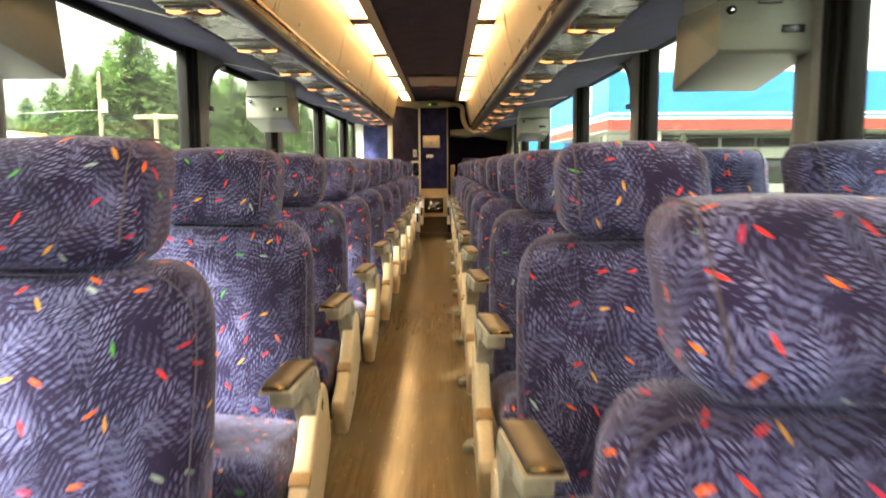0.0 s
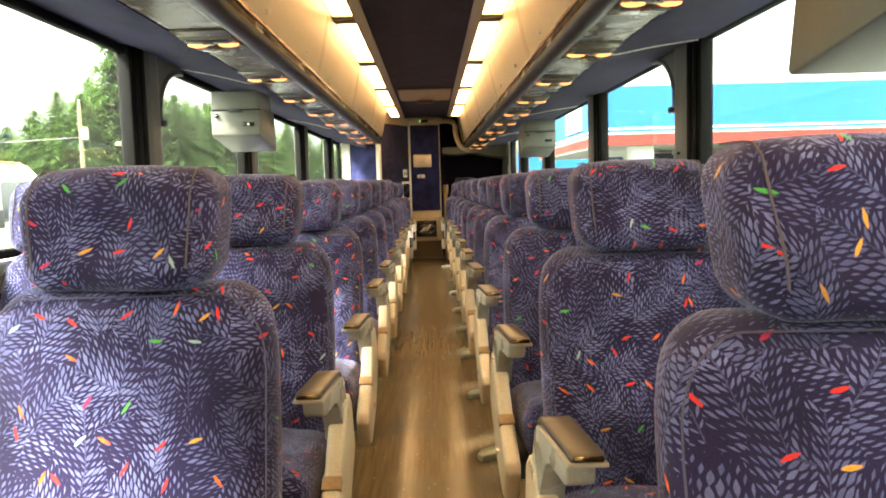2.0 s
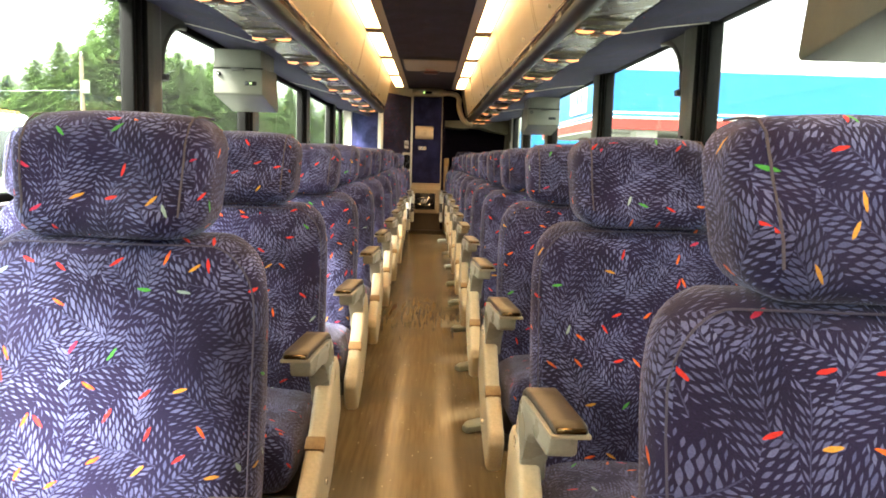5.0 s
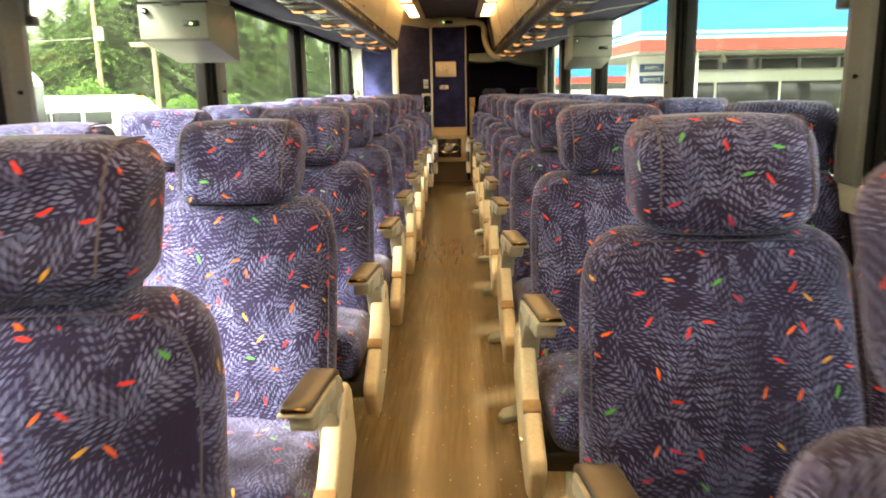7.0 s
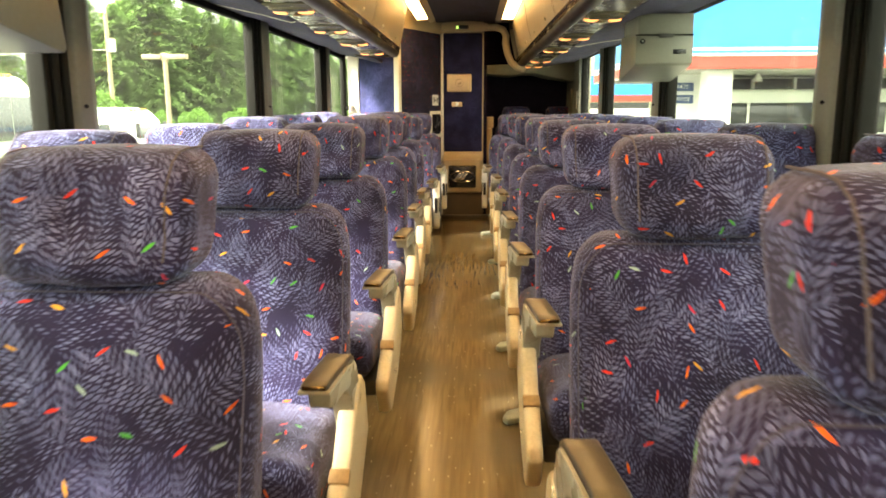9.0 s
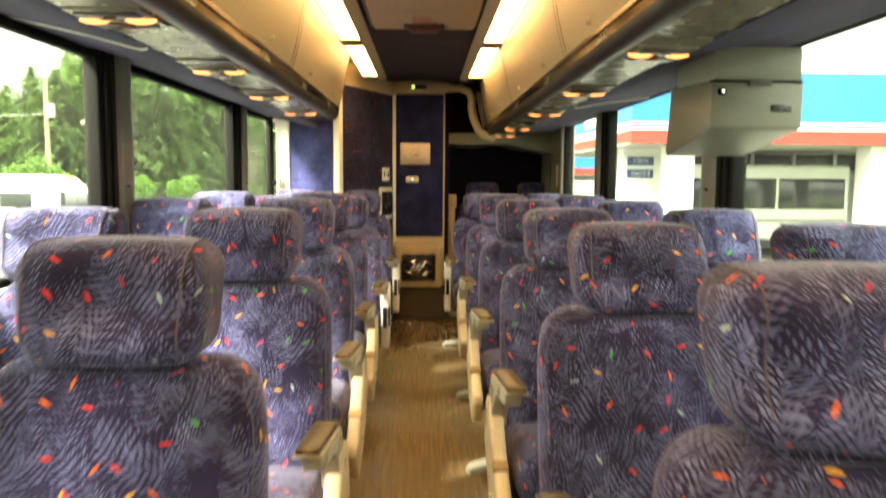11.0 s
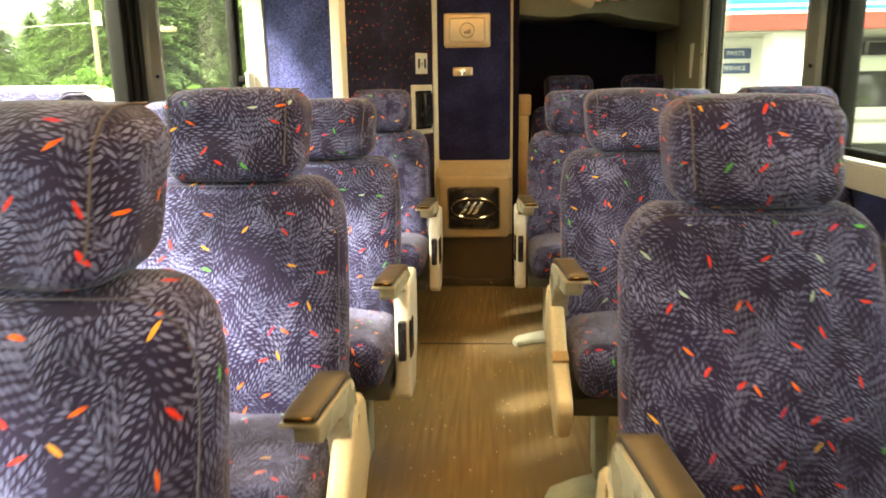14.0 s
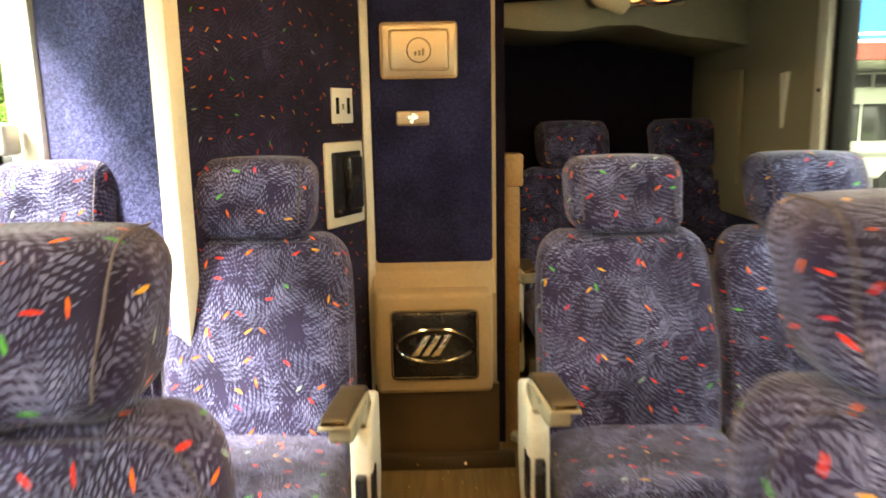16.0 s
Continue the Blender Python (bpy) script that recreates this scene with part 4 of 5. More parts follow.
def ceiling_hatch():
    h = thing("roof_hatch", 0.01, 8.80, 2.05, "beige emergency roof hatch in the dark carpet ceiling", "roof hatch")
    part("frame", box(-0.285, 0.285, -0.47, 0.47, -0.022, 0.02, 0.02, 3), DARK_RAIL, h, "dark hatch frame")
    lid = prism([(-0.44, -0.022), (-0.44, -0.032), (-0.30, -0.045), (0.0, -0.052), (0.25, -0.050), (0.44, -0.036), (0.44, -0.022)], "x", -0.255, 0.255, 0.008)
    part("lid", lid, BEIGE, h, "slightly bowed beige lid")
    part("handle", box(-0.075, 0.075, 0.25, 0.33, -0.078, -0.045, 0.014, 3), mat("red_brown_handle", (0.10, 0.025, 0.02), 0.4, noise_scale=20), h, "dark red handle")
    part("handle_recess", box(-0.10, 0.10, 0.21, 0.36, -0.056, -0.045, 0.006), DARK_RAIL, h)
    part("notice", box(-0.085, 0.085, -0.07, 0.19, -0.0555, -0.048), PLATE, h, "ivory notice with small red marks")
    red = mat("red_ink", (0.5, 0.05, 0.04), 0.6, noise_scale=30)
    for k in range(3):
        part("notice_bar", box(-0.055, 0.065 - 0.02 * k, 0.15 - 0.07 * k, 0.168 - 0.07 * k, -0.0575, -0.0552), red, h)


# ---- seats ----
ARM_EDGE = mat("pale_arm_edging", (0.42, 0.37, 0.27), 0.35, noise_scale=12, amount=0.1)

def dent(x, z, seed, fine=1.0):
    """Soft folds and hollows of worn upholstery."""
    a = noise.noise(Vector((x * 6.5 + seed * 7.1, z * 8.0 * fine, seed * 3.3)))
    b = noise.noise(Vector((x * 15.0 - z * 9.0 + seed, z * 15.0 + x * 6.0, seed * 5.7)))
    return 0.008 * a + 0.0035 * b


def seat_pair(s, variant=0, lean=17, drop=0.0, seed=0, out=0.0):
    """A double seat. Its origin lies on the floor, level with the tip of the aisle arm."""
    x0 = s * 0.73
    leans = lean if isinstance(lean, tuple) else (lean, lean)
    drops = (drop, 0.0) if isinstance(lean, tuple) else (drop, drop)
    drop = drops[1]
    state = "reclined double seat" if max(leans) > 20 else "double coach seat"
    end = "white plastic end panel" if variant else "beige metal end panel"
    t = thing("double_seat", x0, 0, 0, state + " in blue fern-patterned plush with " + end, "seat", "coach seats")
    X = lambda v: s * v - x0
    for cx, wd, tip, low_by in ((0.502, 0.242, leans[0], drops[0]), (0.975, 0.222, leans[1], drops[1])):
        REC = math.tan(radians(tip))

        def back(v, cx=cx, REC=REC, drop=low_by):
            z = v.z * 1.02 + 0.674 - drop
            k = v.z / 0.275
            wid = 1.0 - 0.03 * max(0, k) - 0.11 * max(0, (k - 0.5) / 0.5) ** 2
            puff = 0.018 * (1 - min(1, (v.x / 0.23) ** 2)) * (1 - 0.5 * k * k) if v.y < 0 else 0
            low = (0.022 * math.exp(-((z - 0.60) / 0.12) ** 2) + dent(cx + v.x, z, seed)) if v.y < 0 else 0
            return Vector((X(cx) + v.x * wid, 0.415 + v.y - puff - low + (z - 0.44) * REC, z))
        b = part("backrest", soft_block(wd, 0.065, 0.275, 0.060, back, 11), FABRIC, t)
        loop = []
        R = 0.26
        rim = [(-1, -0.8), (-1, 0.0), (-1, 0.5)] + [(-1 + R - R * math.cos(q), 0.95 - 0.3 + 0.3 * math.sin(q)) for q in [radians(v) for v in range(0, 91, 10)]]
        for (px, pz) in rim + [(0.0, 0.95)] + [(-p, z) for p, z in reversed(rim)]:
            q = back(Vector((px * (wd - 0.008), -0.056, pz * 0.275)))
            loop.append(q + Vector((0, -0.001, 0)))
        part("piping", tube(loop, 0.0016, 5), EDGE, b, "blue edge piping")

        def head(v, cx=cx, REC=REC, drop=low_by):
            z = v.z + 1.044 - drop
            k = v.z / 0.096
            puff = 0.016 * (1 - min(1, (v.x / 0.17) ** 2)) if v.y < 0 else 0
            puff += 3.0 * dent(cx + v.x, z, seed + 0.5, 1.3) if v.y < 0 else 0
            dip = 0.010 * math.exp(-((v.x + 0.02) / 0.05) ** 2) * (1 - abs(k)) if v.y < 0 else 0
            return Vector((X(cx) + s * (out if cx < 0.7 else 0.045) + v.x * (1.0 + 0.03 * k), 0.412 + v.y - puff + dip + (z - 0.44) * REC, z + 0.010 * (1 - (v.x / 0.17) ** 2) * (k > 0)))
        hd = part("headrest", soft_block(0.157, 0.082, 0.097, 0.052, head, 12), FABRIC, t)
        for sx in (-1, 1):
            seam = [head(Vector((sx * 0.126, -0.080, pz * 0.097))) for pz in (-0.6, -0.3, 0, 0.3, 0.5)] + [head(Vector((sx * 0.126, -0.070, 0.079))), head(Vector((sx * 0.126, -0.05, 0.093))), head(Vector((sx * 0.126, -0.02, 0.0965))), head(Vector((sx * 0.126, 0.04, 0.0965)))]
            part("seam", tube([q + Vector((0, -0.001, 0.0005)) for q in seam], 0.0019, 5), PIPING, hd, "pale stitched seam")

        def cush(v, cx=cx):
            puff = 0.020 * (1 - min(1, (v.x / 0.23) ** 2)) + dent(cx + v.x, v.y, seed + 0.8) if v.z > 0 else 0
            return Vector((X(cx) + v.x, 0.20 + v.y, 0.395 - drop + v.z + puff - 0.02 * (v.y / 0.24)))
        part("cushion", soft_block(wd, 0.245, 0.075, 0.055, cush, 8), FABRIC, t)
        part("back_shell", prism([(0.475, 0.42 - low_by), (0.495, 0.42 - low_by), (0.505 + 0.44 * REC, 0.86 - low_by), (0.485 + 0.44 * REC, 0.86 - low_by)], "x", X(cx) - 0.20, X(cx) + 0.20, 0.01), PSU_DARK, t, "dark grey back shell")
    part("frame_tube", box(X(0.25), X(1.19), 0.02, 0.36, 0.27, 0.325, 0.01), PSU_DARK, t, "dark seat frame")
    # aisle end panel
    if variant == 0:
        prof = [(0.29, 0.56), (0.25, 0.59), (0.19, 0.59), (0.13, 0.535), (0.06, 0.470), (-0.045, 0.41), (-0.115, 0.375), (-0.125, 0.345), (-0.075, 0.255), (-0.03, 0.245), (0.16, 0.30), (0.33, 0.42)]
        sp = part("side_panel", prism(prof, "x", X(0.196), X(0.238), 0.011, seg=3), CAST, t, "beige painted metal end panel")
        part("joint_pad", prism([(0.03, 0.462), (0.00, 0.443), (0.012, 0.428), (0.04, 0.446)], "x", X(0.194), X(0.238), 0.003), TAN, sp, "worn brown joint pad")
        part("bolt", cylinder(bmesh.new(), 0.009, (X(0.188), 0.02, 0.36), (X(0.194), 0.02, 0.36), 12), STEEL, sp)
    else:
        prof = [(0.31, 0.60), (0.25, 0.62), (0.12, 0.60), (0.09, 0.55), (0.06, 0.27), (0.09, 0.25), (0.20, 0.25), (0.30, 0.40)]
        sp = part("side_panel", prism(prof, "x", X(0.192), X(0.240), 0.010, seg=3), WHITE_CAST, t, "white plastic end panel")
        part("latch_recess", prism([(0.085, 0.50), (0.15, 0.50), (0.15, 0.38), (0.075, 0.38)], "x", X(0.189), X(0.200), 0.008), BLACK, sp, "black recline latch")
        part("front_recess", box(X(0.204), X(0.228), 0.055, 0.085, 0.38, 0.50, 0.006), BLACK, sp)
    # folding arm
    up = (0.026 if s > 0 else 0.006) - max(0, drop)
    Z = lambda pts: [(p, q + up) for p, q in pts]
    arm = part("armrest", prism(Z([(-0.004, 0.636), (-0.002, 0.606), (0.008, 0.598), (0.085, 0.604), (0.108, 0.592), (0.148, 0.525), (0.156, 0.490), (0.240, 0.490), (0.236, 0.550), (0.190, 0.632), (0.165, 0.648), (0.13, 0.650)]), "x", X(0.200), X(0.248), 0.006), ARM_GREY, t, "grey angled arm bracket")
    pad = part("arm_pad", prism(Z([(-0.010, 0.640), (-0.008, 0.653), (0.01, 0.658), (0.125, 0.667), (0.155, 0.666), (0.182, 0.652), (0.222, 0.592), (0.212, 0.586), (0.172, 0.640), (0.150, 0.652), (0.128, 0.653), (0.01, 0.643)]), "x", X(0.204), X(0.262), 0.006, seg=3), ARM_CAP, arm, "worn brown arm pad")
    rim = part("pad_edge", prism(Z([(-0.012, 0.641), (-0.012, 0.634), (0.010, 0.636), (0.128, 0.647), (0.128, 0.653), (0.008, 0.643)]), "x", X(0.200), X(0.265), 0.002), ARM_EDGE, arm, "pale arm edging")
    tip = part("end_cap", box(X(0.209), X(0.257), -0.0125, -0.006, 0.6425 + up, 0.652 + up, 0.003), BRONZE, arm, "bronze end cap")
    for ob in (arm, pad, rim, tip):
        for v in ob.data.vertices:
            v.co.x += s * 0.022 * max(0.0, (0.14 - v.co.y) / 0.14)
    part("pivot", cylinder(bmesh.new(), 0.014, (X(0.196), 0.200, 0.545 + up), (X(0.206), 0.200, 0.545 + up), 14), STEEL, arm)
    # pedestal
    fx = 0.178 if s > 0 else 0.36
    part("leg", prism([(0.10, 0.03), (0.19, 0.03), (0.23, 0.28), (0.12, 0.28)], "x", X(0.33), X(0.37), 0.008), FOOT, t, "cast metal leg")
    part("wall_leg", box(X(1.10), X(1.14), 0.08, 0.20, 0.0, 0.28, 0.006), FOOT, t)
    part("foot", prism([(X(fx), 0.02), (X(fx + 0.02), -0.012), (X(fx + 0.10), 0.03), (X(0.42), 0.06), (X(0.42), 0.20), (X(fx + 0.10), 0.13), (X(fx + 0.02), 0.075)], "z", 0.0, 0.028, 0.008), FOOT, t, "grey cast foot plate on the floor")
    return t


def seats():
    for s, rows in ((-1, ROWS_L), (1, ROWS_R)):
        for k, (y, lean, end, drop, *move) in enumerate(rows):
            x = (0.78 if y > 11 else s * 0.73) + sum(move)
            ob = seat_pair(s, end, lean, drop, k + 40 * (s > 0), 0.010)
            ob.matrix_basis = Matrix.Translation((x, y, 0)) @ Matrix.Rotation(radians(random.uniform(-0.4, 0.4)), 4, "Z")


shell()
windows()
window_fittings()
rack(-1, 10.02)
rack(1, 11.95)
strip_lights()
service_units()
for s, y, inner in ((-1, 1.65, 0.895), (-1, 4.93, 0.895), (1, 2.1, 0.895), (1, 7.36, 0.885)):
    monitor(s, y, inner)
ceiling_hatch()
ROOF = 1.05  # the roof's section grows by this about the height of the sills' upper side
for ob in list(scene.objects):
    if ob.parent is None and ob.type in ("MESH", "EMPTY"):
        if ob.name.split(".")[0] in ("ceiling", "luggage_rack_left", "luggage_rack_right", "strip_light", "reading_light_unit", "seat_number_plate", "roof_hatch"):
            ob.scale = (ROOF, 1, ROOF)
            ob.location.x, ob.location.z = ob.location.x * ROOF, 1.15 + (ob.location.z - 1.15) * ROOF
        ob.location.x += CENTRE
rear_bulkhead()
seats()

# ---- outside ----
GZ = -1.25
GROUND = mat("worn_asphalt", (0.07, 0.068, 0.06), 0.8, noise_scale=0.3, amount=0.3, bump=0.2, bump_scale=60)
GRASS = mat("grass", (0.10, 0.17, 0.035), 0.9, noise_scale=0.8, amount=0.4)
BLUE_F = mat("blue_fascia", (0.004, 0.105, 0.32), 0.4, noise_scale=0.3, amount=0.06)
WHITE_F = mat("white_fascia", (0.6, 0.6, 0.58), 0.5, noise_scale=0.3, amount=0.05)
RED_F = mat("red_fascia", (0.27, 0.02, 0.014), 0.45, noise_scale=0.3, amount=0.08)
NAVY = mat("navy_sign", (0.02, 0.05, 0.14), 0.4, noise_scale=1, amount=0.1)
STUCCO = mat("pale_stucco", (0.55, 0.55, 0.50), 0.8, noise_scale=0.6, amount=0.1)
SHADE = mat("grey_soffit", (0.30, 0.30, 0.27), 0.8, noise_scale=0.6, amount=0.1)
DARKGLASS = mat("dark_glazing", (0.03, 0.035, 0.035), 0.08, noise_scale=0.5, amount=0.2)
WOODPOLE = mat("weathered_pole", (0.21, 0.165, 0.105), 0.85, noise_scale=3, amount=0.3)
BARK = mat("bark", (0.09, 0.06, 0.04), 0.9, noise_scale=3, amount=0.3)
VEHW = mat("white_vehicle_paint", (0.62, 0.64, 0.60), 0.25, noise_scale=0.5, amount=0.04)
TYRE = mat("tyre", (0.02, 0.02, 0.02), 0.8, noise_scale=10)


def leafy(name, base):
    """Foliage that lets some light through."""
    m = mat(name, base, 0.9, noise_scale=0.25, amount=0.5, spec=0.05)
    n, l = m.node_tree.nodes, m.node_tree.links
    b, tr, mx = n["Principled BSDF"], n.new("ShaderNodeBsdfTranslucent"), n.new("ShaderNodeMixShader")
    tr.inputs[0].default_value = (base[0] * 1.5, base[1] * 1.6, base[2] * 1.1, 1)
    mx.inputs[0].default_value = 0.35
    l.new(b.outputs[0], mx.inputs[1])
    l.new(tr.outputs[0], mx.inputs[2])
    l.new(mx.outputs[0], n["Material Output"].inputs[0])
    return m


LEAF = leafy("conifer_needles", (0.074, 0.120, 0.040))
BUSH = leafy("shrub_leaves", (0.062, 0.115, 0.028))


def ground():
    tagged(part("ground", box(-900, 900, -900, 900, GZ - 0.5, GZ), GROUND, smooth=False), "worn grey asphalt yard reaching to the horizon", "ground", kind="structure")
    tagged(part("ground_verge", box(-140, 40, 58, 140, GZ, GZ + 0.03), GRASS, smooth=False), "grass verge in front of the trees", "grass", kind="structure")
    tagged(part("ground_lawn", box(9.0, 30, 21.5, 24.5, GZ, GZ + 0.12), GRASS, smooth=False), "strip of bright lawn before the building", "grass", kind="structure")


def conifer(x, y, h, r, seed):
    """A tapered trunk with whorls of drooping boughs, each clothed in many needle sprays."""
    rng = random.Random(seed)
    t = thing("conifer", x, y, GZ, "tall green conifer with drooping boughs", "tree", "conifers")
    trunk = bmesh.new()
    cylinder(trunk, 0.018 * h, (0, 0, 0), (0, 0, h * 0.97), 8, 0.02)
    part("trunk", trunk, BARK, t)
    verts, faces = [], []
    z = h * 0.06
    while z < h * 0.985:
        f = 1 - z / h
        reach = 1.45 * r * (f ** 0.7) * rng.uniform(0.75, 1.12) + 0.014 * h
        n = max(9, int(26 * f + 10))
        for k in range(n):
            a = rng.uniform(0, math.tau)
            L = reach * rng.uniform(0.55, 1.1)
            dz = -0.28 * L + rng.uniform(-0.1, 0.12) * L
            ca, sa = math.cos(a), math.sin(a)
            m = max(4, int(1.7 * L / (0.045 * h * 0.36)) + 2)
            for j in range(m):
                u = (j + rng.uniform(0.1, 0.9)) / m
                px, py, pz = ca * L * u + rng.gauss(0, 0.008) * h, sa * L * u + rng.gauss(0, 0.008) * h, z + dz * u * u + 0.12 * L * u * (1 - u) + rng.gauss(0, 0.006) * h
                w = (0.010 * h + 0.052 * L * (1 - u)) * rng.uniform(0.6, 1.3)
                for side in (-1, 1):
                    b = a + side * rng.uniform(0.5, 1.2)
                    ln = w * rng.uniform(0.8, 1.5)
                    ex, ey, ez = px + math.cos(b) * ln, py + math.sin(b) * ln, pz - rng.uniform(0.05, 0.45) * ln
                    qx, qy = -math.sin(b) * 0.40 * ln, math.cos(b) * 0.40 * ln
                    i = len(verts)
                    verts += [(px, py, pz), (px * 0.5 + ex * 0.5 + qx, py * 0.5 + ey * 0.5 + qy, (pz + ez) / 2 + 0.1 * ln), (ex, ey, ez), (px * 0.5 + ex * 0.5 - qx, py * 0.5 + ey * 0.5 - qy, (pz + ez) / 2 - 0.16 * ln)]
                    faces.append((i, i + 1, i + 2, i + 3))
        z += h * 0.022 * (0.6 + 0.8 * f)
    me = bpy.data.meshes.new("crown")
    me.from_pydata(verts, [], faces)
    me.materials.append(LEAF)
    ob = new("crown", me)
    ob.parent = t
    return t


def shrub(x, y, h, seed):
    rng = random.Random(seed)
    t = thing("shrub", x, y, GZ, "bright green leafy shrub", "shrub", "shrubs")
    part("stem", cylinder(bmesh.new(), 0.05 * h, (0, 0, 0), (0, 0, h * 0.5), 6), BARK, t)
    verts, faces = [], []
    for _ in range(900):
        d = Vector((rng.gauss(0, 1), rng.gauss(0, 1), rng.gauss(0, 1))).normalized() * rng.uniform(0.5, 1.0) ** 0.5
        p = Vector((d.x * h * 0.6, d.y * h * 0.6, h * 0.55 + d.z * h * 0.45 * (1 + 0.2 * math.sin(5 * d.x))))
        a = Vector((rng.gauss(0, 1), rng.gauss(0, 1), rng.gauss(0, 1))).normalized() * 0.06 * h
        b = a.cross(Vector((rng.gauss(0, 1), rng.gauss(0, 1), rng.gauss(0, 1)))).normalized() * 0.04 * h
        i = len(verts)
        verts += [tuple(p - a), tuple(p + b), tuple(p + a), tuple(p - b)]
        faces.append((i, i + 1, i + 2, i + 3))
    me = bpy.data.meshes.new("crown")
    me.from_pydata(verts, [], faces)
    me.materials.append(BUSH)
    ob = new("crown", me)
    ob.parent = t


def trees():
    def spot(deg, dist):
        return dist * math.sin(radians(deg)), 3.5 + dist * math.cos(radians(deg))

    tall = (21.5, 14.0, 15.5)
    sources = [conifer(*spot(-23.1, 92), tall[0], 6.4, 1), conifer(*spot(-26.8, 90), tall[1], 4.8, 2), conifer(*spot(-20.6, 96), tall[2], 5.2, 3)]
    rng = random.Random(5)
    spots = [(-19.0, 95, 12.0, 2), (-17.6, 97, 11.0, 1), (-16.2, 99, 12.0, 2), (-14.9, 100, 10.5, 1), (-13.6, 102, 11.0, 2), (-12.3, 105, 9.5, 1), (-11.0, 108, 9.5, 2), (-9.6, 110, 8.5, 1), (-8.2, 112, 8.0, 2), (-6.8, 116, 8.0, 1),
             (-24.6, 97, 14.0, 2), (-21.8, 98, 14.5, 0), (-25.4, 88, 11.0, 1), (-28.4, 92, 9.5, 2), (-30.0, 96, 8.0, 1), (-20.0, 108, 14.0, 0), (-18.2, 110, 13.0, 2), (-16.8, 112, 13.0, 0), (-15.4, 114, 12.0, 2), (-13.0, 116, 11.5, 0),
             (-32.5, 86, 9.0, 2), (-35.0, 78, 12.0, 0), (-37.6, 84, 10.0, 1), (-40.0, 76, 13.0, 0), (-43.5, 72, 12.0, 2), (-48.0, 68, 14.0, 0)]
    for deg, dist, h, i in spots:
        x, y = spot(deg, dist)
        k = (h + 2.6) / tall[i]
        m = Matrix.Translation((x, y, GZ)) @ Matrix.Rotation(rng.uniform(0, 6.28), 4, "Z") @ Matrix.Diagonal((k * 1.1, k * 1.1, k, 1))
        copy_thing(sources[i], m)
    for i, (deg, dist, h) in enumerate(((-26.8, 62, 3.6), (-25.4, 64, 2.6), (-29.5, 66, 2.6), (-23.0, 66, 2.2), (-20.5, 68, 2.4), (-17.5, 70, 2.4))):
        x, y = spot(deg, dist)
        shrub(x, y, h, 40 + i)
    for i, (x, y, h) in enumerate(((12.5, 22.6, 1.2), (10.4, 22.8, 1.0))):
        shrub(x, y, h, 50 + i)


def poles():
    p = thing("utility_pole", -27.0, 59.2, GZ, "weathered wooden utility pole with a transformer and wire", "utility pole")
    part("pole", cylinder(bmesh.new(), 0.19, (0, 0, 0), (0, 0, 9.4), 10, 0.14), WOODPOLE, p)
    part("transformer", cylinder(bmesh.new(), 0.26, (0.32, 0, 6.6), (0.32, 0, 7.5), 12), SHADE, p, "grey transformer")
    part("bracket", box(-0.1, 0.5, -0.05, 0.05, 7.5, 7.6), WOODPOLE, p)
    part("insulator", cylinder(bmesh.new(), 0.07, (0, 0, 9.3), (0, 0, 9.7), 8), WHITE_F, p)
    part("wire", tube([(-40, 6, 6.9), (-20, 3, 6.3), (0, 0, 6.8)], 0.02, 4), SHADE, p)
    l = thing("lamp_post", -20.6, 53.9, GZ, "tan lamp post with two flat lamp heads", "street lamp")
    part("post", cylinder(bmesh.new(), 0.17, (0, 0, 0), (0, 0, 5.7), 8), WOODPOLE, l)
    for s in (-1, 1):
        part("lamp_head", box(s * 0.18, s * 1.5, -0.25, 0.25, 5.72, 6.02, 0.03), WOODPOLE, l, "flat tan lamp head")
    part("bracket", box(-0.2, 0.2, -0.18, 0.18, 5.6, 6.1, 0.02), WOODPOLE, l)


AMBER = mat("amber", (0.8, 0.3, 0.05), 0.3, noise_scale=5)


